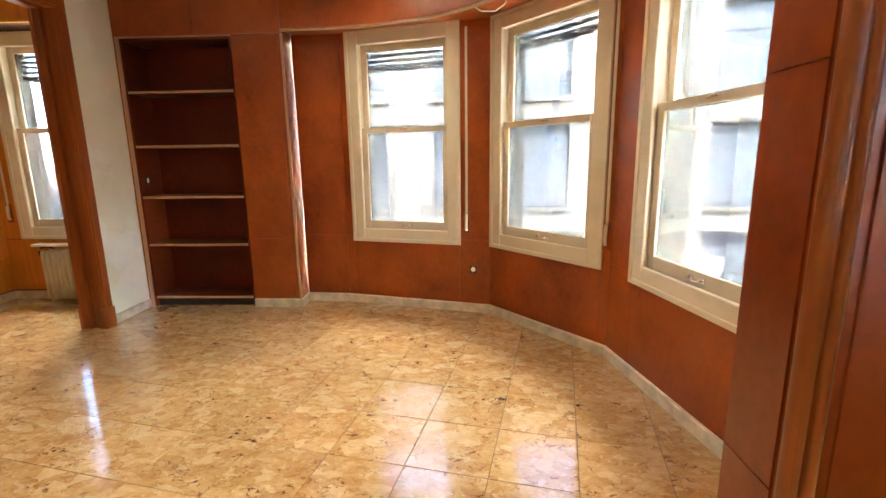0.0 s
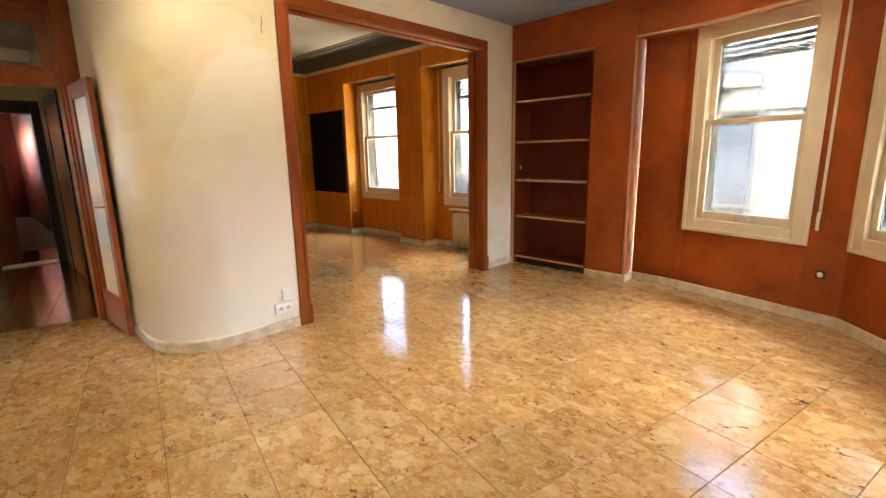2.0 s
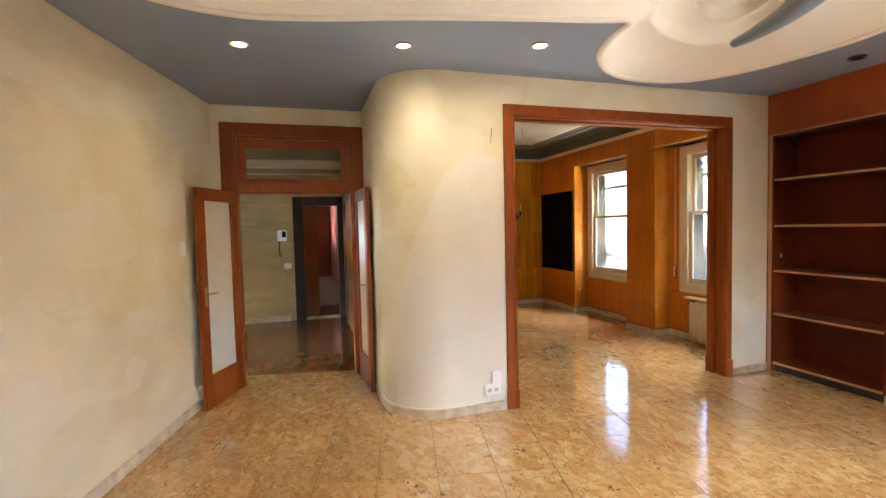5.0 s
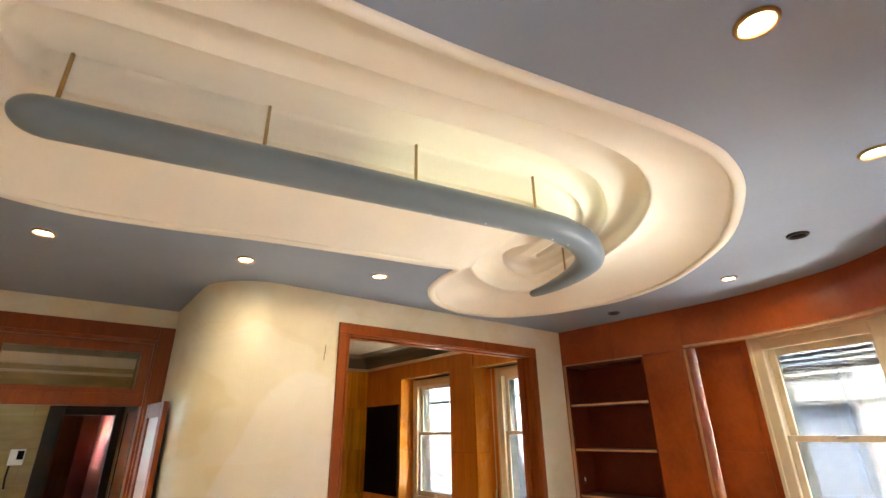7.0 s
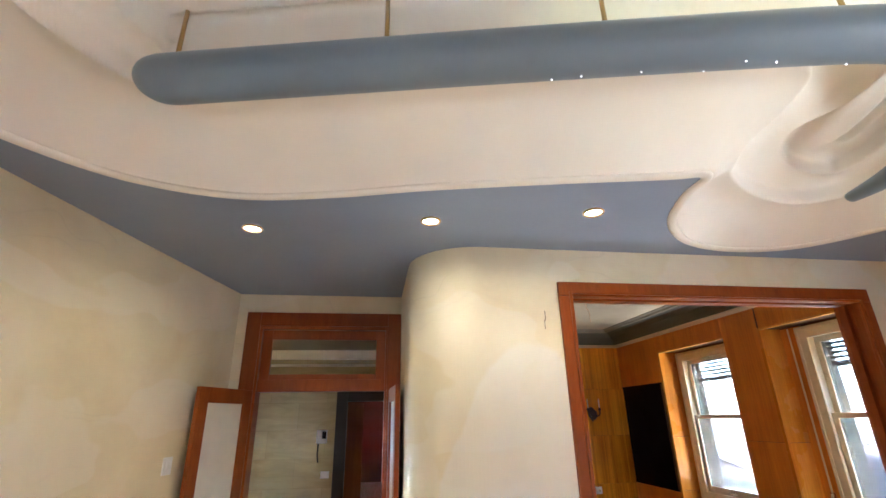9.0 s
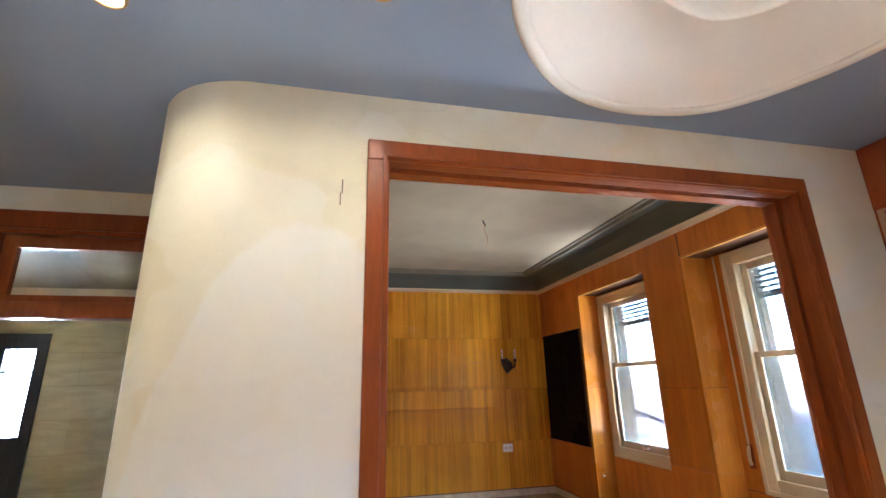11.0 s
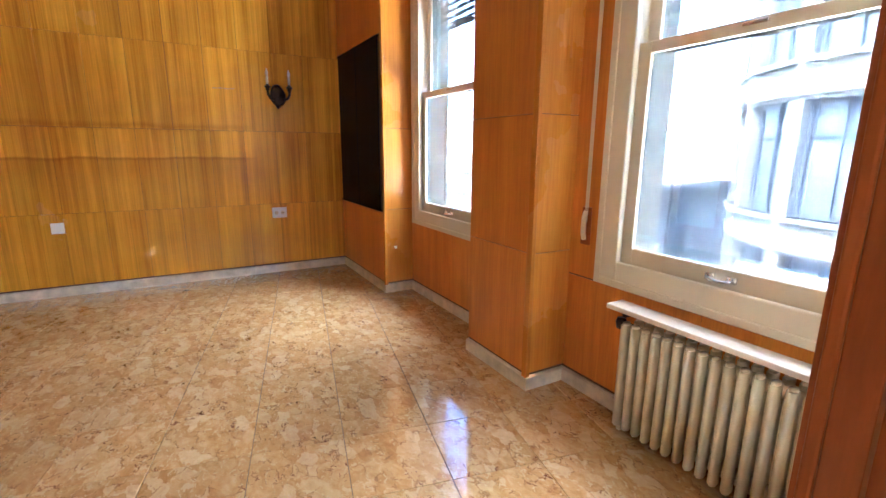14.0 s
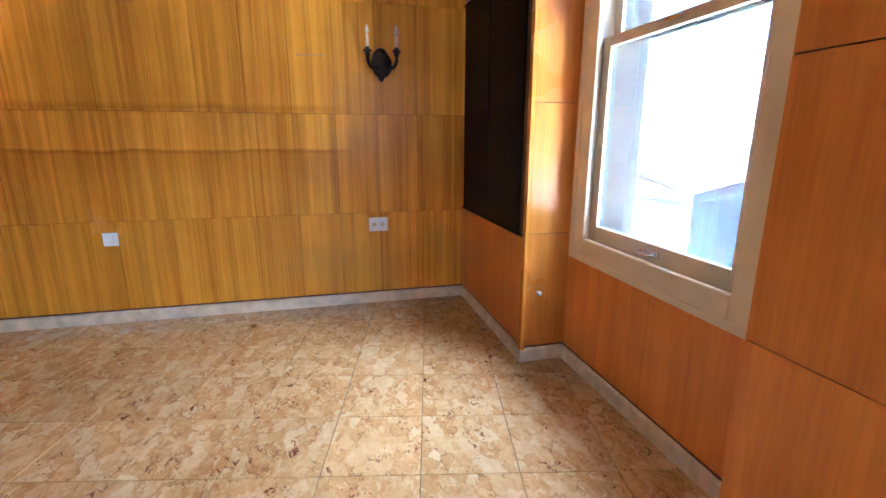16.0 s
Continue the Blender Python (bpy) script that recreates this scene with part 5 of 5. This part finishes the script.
thing("wall_hall_inner", boxes(((DX - 0.2, -4.4, 0), (DX, -1.60, 3.4))), CREAM, "cream painted hall wall", "wall", kind="structure")
bm = bmesh.new()
box(bm, (HX, 0.10, 0), (DX - 0.2, 0.28, 3.4))
thing("wall_hall_north", bm, HALLWALL, "olive-beige clad hall wall", "wall", kind="structure")
bm = bmesh.new()
box(bm, (-9.6, -4.6, 2.95), (DX - 0.2, 0.28, 3.1))
thing("ceiling_hall", bm, CEIL2, "plain hall ceiling in the same shaded off-white", "ceiling", kind="structure")
thing("trim_hall_cornice", boxes(((HX, -4.4, 2.80), (HX + 0.09, 0.1, 2.95)), ((HX, -4.4, 2.68), (HX + 0.05, 0.1, 2.72))), TRIM2, "cream hall cornice", "cornice", kind="structure", bevel=0.01)
skirting("baseboard", [(HX, -2.70), (HX, -0.9)], 0.10)
door3 = empty("door_3", Matrix(), "near-black doorway to an orange-walled room", "door", kind="structure")
part("casing", boxes(((HX - 0.21, -0.80, 0), (HX + 0.03, -0.62, 2.29)), ((HX - 0.21, 0.0, 0), (HX + 0.03, 0.10, 2.29)), ((HX - 0.21, -0.62, 2.12), (HX + 0.03, 0.0, 2.29))), DARK, door3, bevel=0.006)
part("leaf", boxes(((-0.04, 0, 0.01), (0.0, 0.5, 2.11))), CASING, door3, "half-open dark door leaf", m=pose(HX - 0.1, -0.61, 0, rz=60))
thing("wall_far_room", boxes(((-16.2, -1.15, 0), (-16.0, 0.5, 2.95))), ORANGE, "orange painted wall at the end of the far room", "wall", kind="structure")
# The high slot in the south wall is added to let daylight in.
thing("wall_far_room_side", boxes(((-16.0, 0.3, 0), (HX - 0.2, 0.5, 2.95)), ((-16.0, -1.15, 0), (-14.2, -0.95, 2.95)), ((-13.4, -1.15, 0), (HX - 0.2, -0.95, 2.95)), ((-14.2, -1.15, 0), (-13.4, -0.95, 1.93)), ((-14.2, -1.15, 2.15), (-13.4, -0.95, 2.95))), ORANGE, "orange painted side walls beyond the hall door, with an added light slot", "wall", kind="structure")
thing("ceiling_far_room", boxes(((-16.2, -1.15, 2.951), (-9.6, 0.5, 3.1))), CEIL2, "plain ceiling of the far room", "ceiling", kind="structure")
thing("floor_far_room", boxes(((-16.2, -1.15, -0.3), (-9.6, 0.5, -0.002))), plain("far_room_floor", (0.50, 0.33, 0.24), 0.25, 0, 0.15, 4), "pale pinkish floor of the far room", "floor", kind="structure")
thing("threshold", boxes(((HX - 0.2, -0.62, 0.0), (HX + 0.03, 0.0, 0.018))), BASE, "pale marble threshold under the hall doorway", "threshold", kind="structure", bevel=0.004)
door4 = empty("door_4", Matrix(), "near-black hall door with bright frosted panes", "door", kind="structure")
part("frame", boxes(((HX - 0.1, -3.35, 0), (HX + 0.03, -3.17, 2.35)), ((HX - 0.1, -2.83, 0), (HX + 0.03, -2.70, 2.35)), ((HX - 0.1, -3.17, 2.15), (HX + 0.03, -2.83, 2.35)), ((HX - 0.1, -3.17, 0), (HX + 0.03, -2.83, 1.08)), ((HX - 0.08, -3.17, 1.85), (HX + 0.02, -2.83, 1.88))), DARK, door4, bevel=0.004)
g = part("pane", boxes(((HX - 0.06, -3.17, 1.08), (HX - 0.045, -2.83, 2.15))), clear_glass("hall_frosted_glass", (0.62, 0.72, 0.80), 0.6), door4, "daylit frosted pane")
g.visible_shadow = False
lamp("hall_daylight", "AREA", look((HX - 0.7, -3.0, 1.65), (HX + 3.0, -2.2, 1.2)), 0.5, (0.95, 0.97, 1.0), size=0.7, size_y=1.2)
intercom = empty("intercom", pose(HX, -0.98, 1.58), "white wall intercom with a hanging handset cord", "intercom")
part("body", boxes(((0, -0.10, -0.10), (0.04, 0.06, 0.10))), WHITE, intercom, bevel=0.008)
part("screen", boxes(((0.04, -0.02, -0.03), (0.043, 0.05, 0.08))), BLACK, intercom, "dark screen")
bm = bmesh.new()
tube(bm, [(0.02, -0.07, -0.09), (0.03, -0.075, -0.25), (0.02, -0.06, -0.38)], 0.012, 8, up=Vector((0, 1, 0)))
part("cord", bm, IRON, intercom, "dark cord", True)
wall_plate("wall_switch", pose(HX, -0.92, 1.02) @ FACE_E, 0.13, 0.10, "white switch plate on the hall cladding")

door5 = empty("door_5", Matrix(), "closed dark-stained door in the hall", "door", kind="structure")
part("casing", boxes(((-7.35, 0.06, 0), (-7.22, 0.10, 2.25)), ((-6.25, 0.06, 0), (-6.12, 0.10, 2.25)), ((-7.22, 0.06, 2.12), (-6.25, 0.10, 2.25))), DARK, door5, bevel=0.005)
part("leaf", boxes(((-7.22, 0.075, 0.01), (-6.25, 0.099, 2.12))), CASING, door5, bevel=0.003)

# ---- outside ----
thing("ground", boxes(((-400, -400, -9.3), (400, 400, -9.0))), STREET, "paving far below the windows, paled to bounce light up", "ground", kind="structure")


def facade(name, line, z0, z1, mat, label, storey=3.2, pitch=2.3, win=(1.25, 2.2), zfirst=-8.1):
    """A street front along a line of points, its windows recessed and framed."""
    ob = empty(name, Matrix(), label, "building")
    for a, c in zip(line, line[1:]):
        m, L = along(a, c)
        n = max(int(L / pitch), 0)
        if L < 2:
            n = 1
        xs = [(i + 0.5) * L / n for i in range(n)] if n else []
        rows = []
        z = zfirst
        while z + win[1] + 0.3 < z1:
            rows.append(z)
            z += storey
        bm = bmesh.new()
        cuts = [0.0] + [e for x in xs for e in (x - win[0] / 2, x + win[0] / 2)] + [L]
        for i in range(0, len(cuts), 2):
            box(bm, (cuts[i], 0, z0), (cuts[i + 1], 0.4, z1), m)
        for x in xs:
            zz = z0
            for r in rows:
                box(bm, (x - win[0] / 2, 0, zz), (x + win[0] / 2, 0.4, r), m)
                zz = r + win[1]
            box(bm, (x - win[0] / 2, 0, zz), (x + win[0] / 2, 0.4, z1), m)
        for r in rows:
            box(bm, (-0.02, -0.07, r - 0.62), (L + 0.02, 0.0, r - 0.47), m)
        part("wall", bm, mat, ob)
        bm = bmesh.new()
        box(bm, (-0.1, -0.3, z1), (L + 0.1, 0.45, z1 + 0.25), m)
        part("roof_cornice", bm, mat, ob)
        for x in xs:
            for r in rows:
                if r < -5.5 or r > 9:
                    continue
                wdw = new("window")
                wdw.parent = ob
                wdw.matrix_basis = m @ Matrix.Translation((x, 0, r))
                w, h = win
                fr = boxes(((-w / 2, 0.18, 0), (-w / 2 + 0.06, 0.24, h)), ((w / 2 - 0.06, 0.18, 0), (w / 2, 0.24, h)), ((-0.035, 0.18, 0.06), (0.035, 0.24, h - 0.06)), ((-w / 2 + 0.06, 0.18, 0), (w / 2 - 0.06, 0.24, 0.06)), ((-w / 2 + 0.06, 0.18, h - 0.06), (w / 2 - 0.06, 0.24, h)), ((-w / 2 + 0.06, 0.18, h * 0.7), (w / 2 - 0.06, 0.24, h * 0.7 + 0.05)))
                part("frame", fr, EXTFRAME, wdw)
                part("pane", boxes(((-w / 2, 0.25, 0), (w / 2, 0.27, h))), EXTGLASS, wdw)
                part("sill", boxes(((-w / 2 - 0.1, -0.12, -0.09), (w / 2 + 0.1, 0.18, 0.0))), mat, wdw)
    return ob


curve = [(-5.73 - 3.7 * math.cos(t), 15.65 - 3.7 * math.sin(t)) for t in [math.pi / 2 * i / 4 for i in range(5)]]
facade("apartment_building", [(-9.43, 28.0), *curve, (6.0, 11.95), (12.0, 9.5)], -9, 6.4, FACADE, "cream rendered apartment building with dark windows and a rounded corner", 2.75, 2.05, (1.12, 2.05), -5.33)
facade("apartment_building", [(17.0, 14.0), (17.0, -16.0)], -9, 5.0, FACADE2, "pale stone apartment building across the street")
low = empty("low_building", Matrix(), "low pale building with a tiled roof edge and parapet", "building")
bm = bmesh.new()
prism(bm, [(-12.7, 10.9), (-13.5, 24.0), (-26.0, 24.0), (-24.0, 9.6)], -9, 0.0)
part("wall", bm, FACADE2, low)
bm = bmesh.new()
prism(bm, [(-12.5, 10.7), (-13.3, 24.2), (-26.2, 24.2), (-24.2, 9.35)], 0.0, 0.16)
part("eaves", bm, FACADE2, low)
for y0, y1, zt in ((12.6, 13.6, -0.7), (15.2, 16.2, -0.7), (18.0, 19.0, -0.7)):
    part("window", boxes(((-13.16 - (y0 - 12.6) * 0.061, y0, zt - 1.7), (-12.78 - (y0 - 12.6) * 0.061, y1, zt))), EXTGLASS, low, "dark window in the low wall")
bm = bmesh.new()
for i in range(44):
    f = i / 43
    x, y = -12.55 - 0.8 * f, 10.75 + 13.3 * f
    tube(bm, [(x, y, 0.20), (x - 5.0, y + 0.15, 1.15)], 0.13, 6, flat=0.5)
for i in range(38):
    f = i / 37
    x, y = -12.6 - 11.5 * f, 10.72 - 1.3 * f
    tube(bm, [(x, y, 0.20), (x - 0.3, y + 5.0, 1.15)], 0.13, 6, flat=0.5)
part("roof", bm, ROOFTILE, low, "weathered clay tile roof")

# ---- floor tiles, laid askew to the walls ----
PITCH = 0.405
tm = bmesh.new()
hw = PITCH / 2 - 0.0016
lo = [tm.verts.new((x * hw, y * hw, -0.006)) for x, y in ((-1, -1), (1, -1), (1, 1), (-1, 1))]
mi = [tm.verts.new((x * hw, y * hw, -0.0015)) for x, y in ((-1, -1), (1, -1), (1, 1), (-1, 1))]
hi = [tm.verts.new((x * (hw - 0.0015), y * (hw - 0.0015), 0.0)) for x, y in ((-1, -1), (1, -1), (1, 1), (-1, 1))]
for a, c in ((lo, mi), (mi, hi)):
    for j in range(4):
        q = (j + 1) % 4
        tm.faces.new((a[j], a[q], c[q], c[j]))
tm.faces.new(hi)
tile_mesh = finish(tm, "floor_tile", TILE)
turn = Matrix.Rotation(radians(-12.2), 4, "Z")
spots_near, spots_far, spots_hall = [], [], []
for i in range(-32, 20):
    for j in range(-24, 20):
        p = turn @ Vector(((i + 0.5) * PITCH, (j + 0.5) * PITCH, 0)) + Vector((0.05, 2.21, 0))
        room1 = -4.4 < p.x < 1.7 and -1.85 - 0.2175 * (p.x + 4.4) + 0.1 < p.y < 4.65 and (p.x > -3.1 or p.y < 0.25) and not (p.x > 0 and p.y > 5.1 - p.x * 0.95)
        room2 = -8.15 < p.x <= -3.05 and 0.33 < p.y < 4.75
        hall = -9.4 < p.x <= -4.4 and -4.4 < p.y < 0.3
        if room1 or room2 or hall:
            near = (room1 and p.y > -1.0 and p.x > -3.3) or (room2 and p.y > 1.2)
            (spots_near if near else spots_hall if hall and p.x < -4.75 else spots_far).append(p)
spots_far += spots_near[300:]
for p in spots_near[:300]:
    piece("floor_tile", tile_mesh, floor, Matrix.Translation(p) @ turn)
src = [v.co.copy() for v in tile_mesh.vertices]
polys = [tuple(p.vertices) for p in tile_mesh.polygons]
for name, spots, mat in (("far_tiles", spots_far, TILE), ("hall_tiles", spots_hall, HALLTILE)):
    vs, fs = [], []
    for p in spots:
        b0 = len(vs)
        vs += [tuple(turn @ co + p) for co in src]
        fs += [tuple(b0 + q for q in poly) for poly in polys]
    me = bpy.data.meshes.new(name)
    me.from_pydata(vs, [], fs)
    me.materials.append(mat)
    ob = tagged(new(name, me), kind="stuff")
    ob.parent = floor
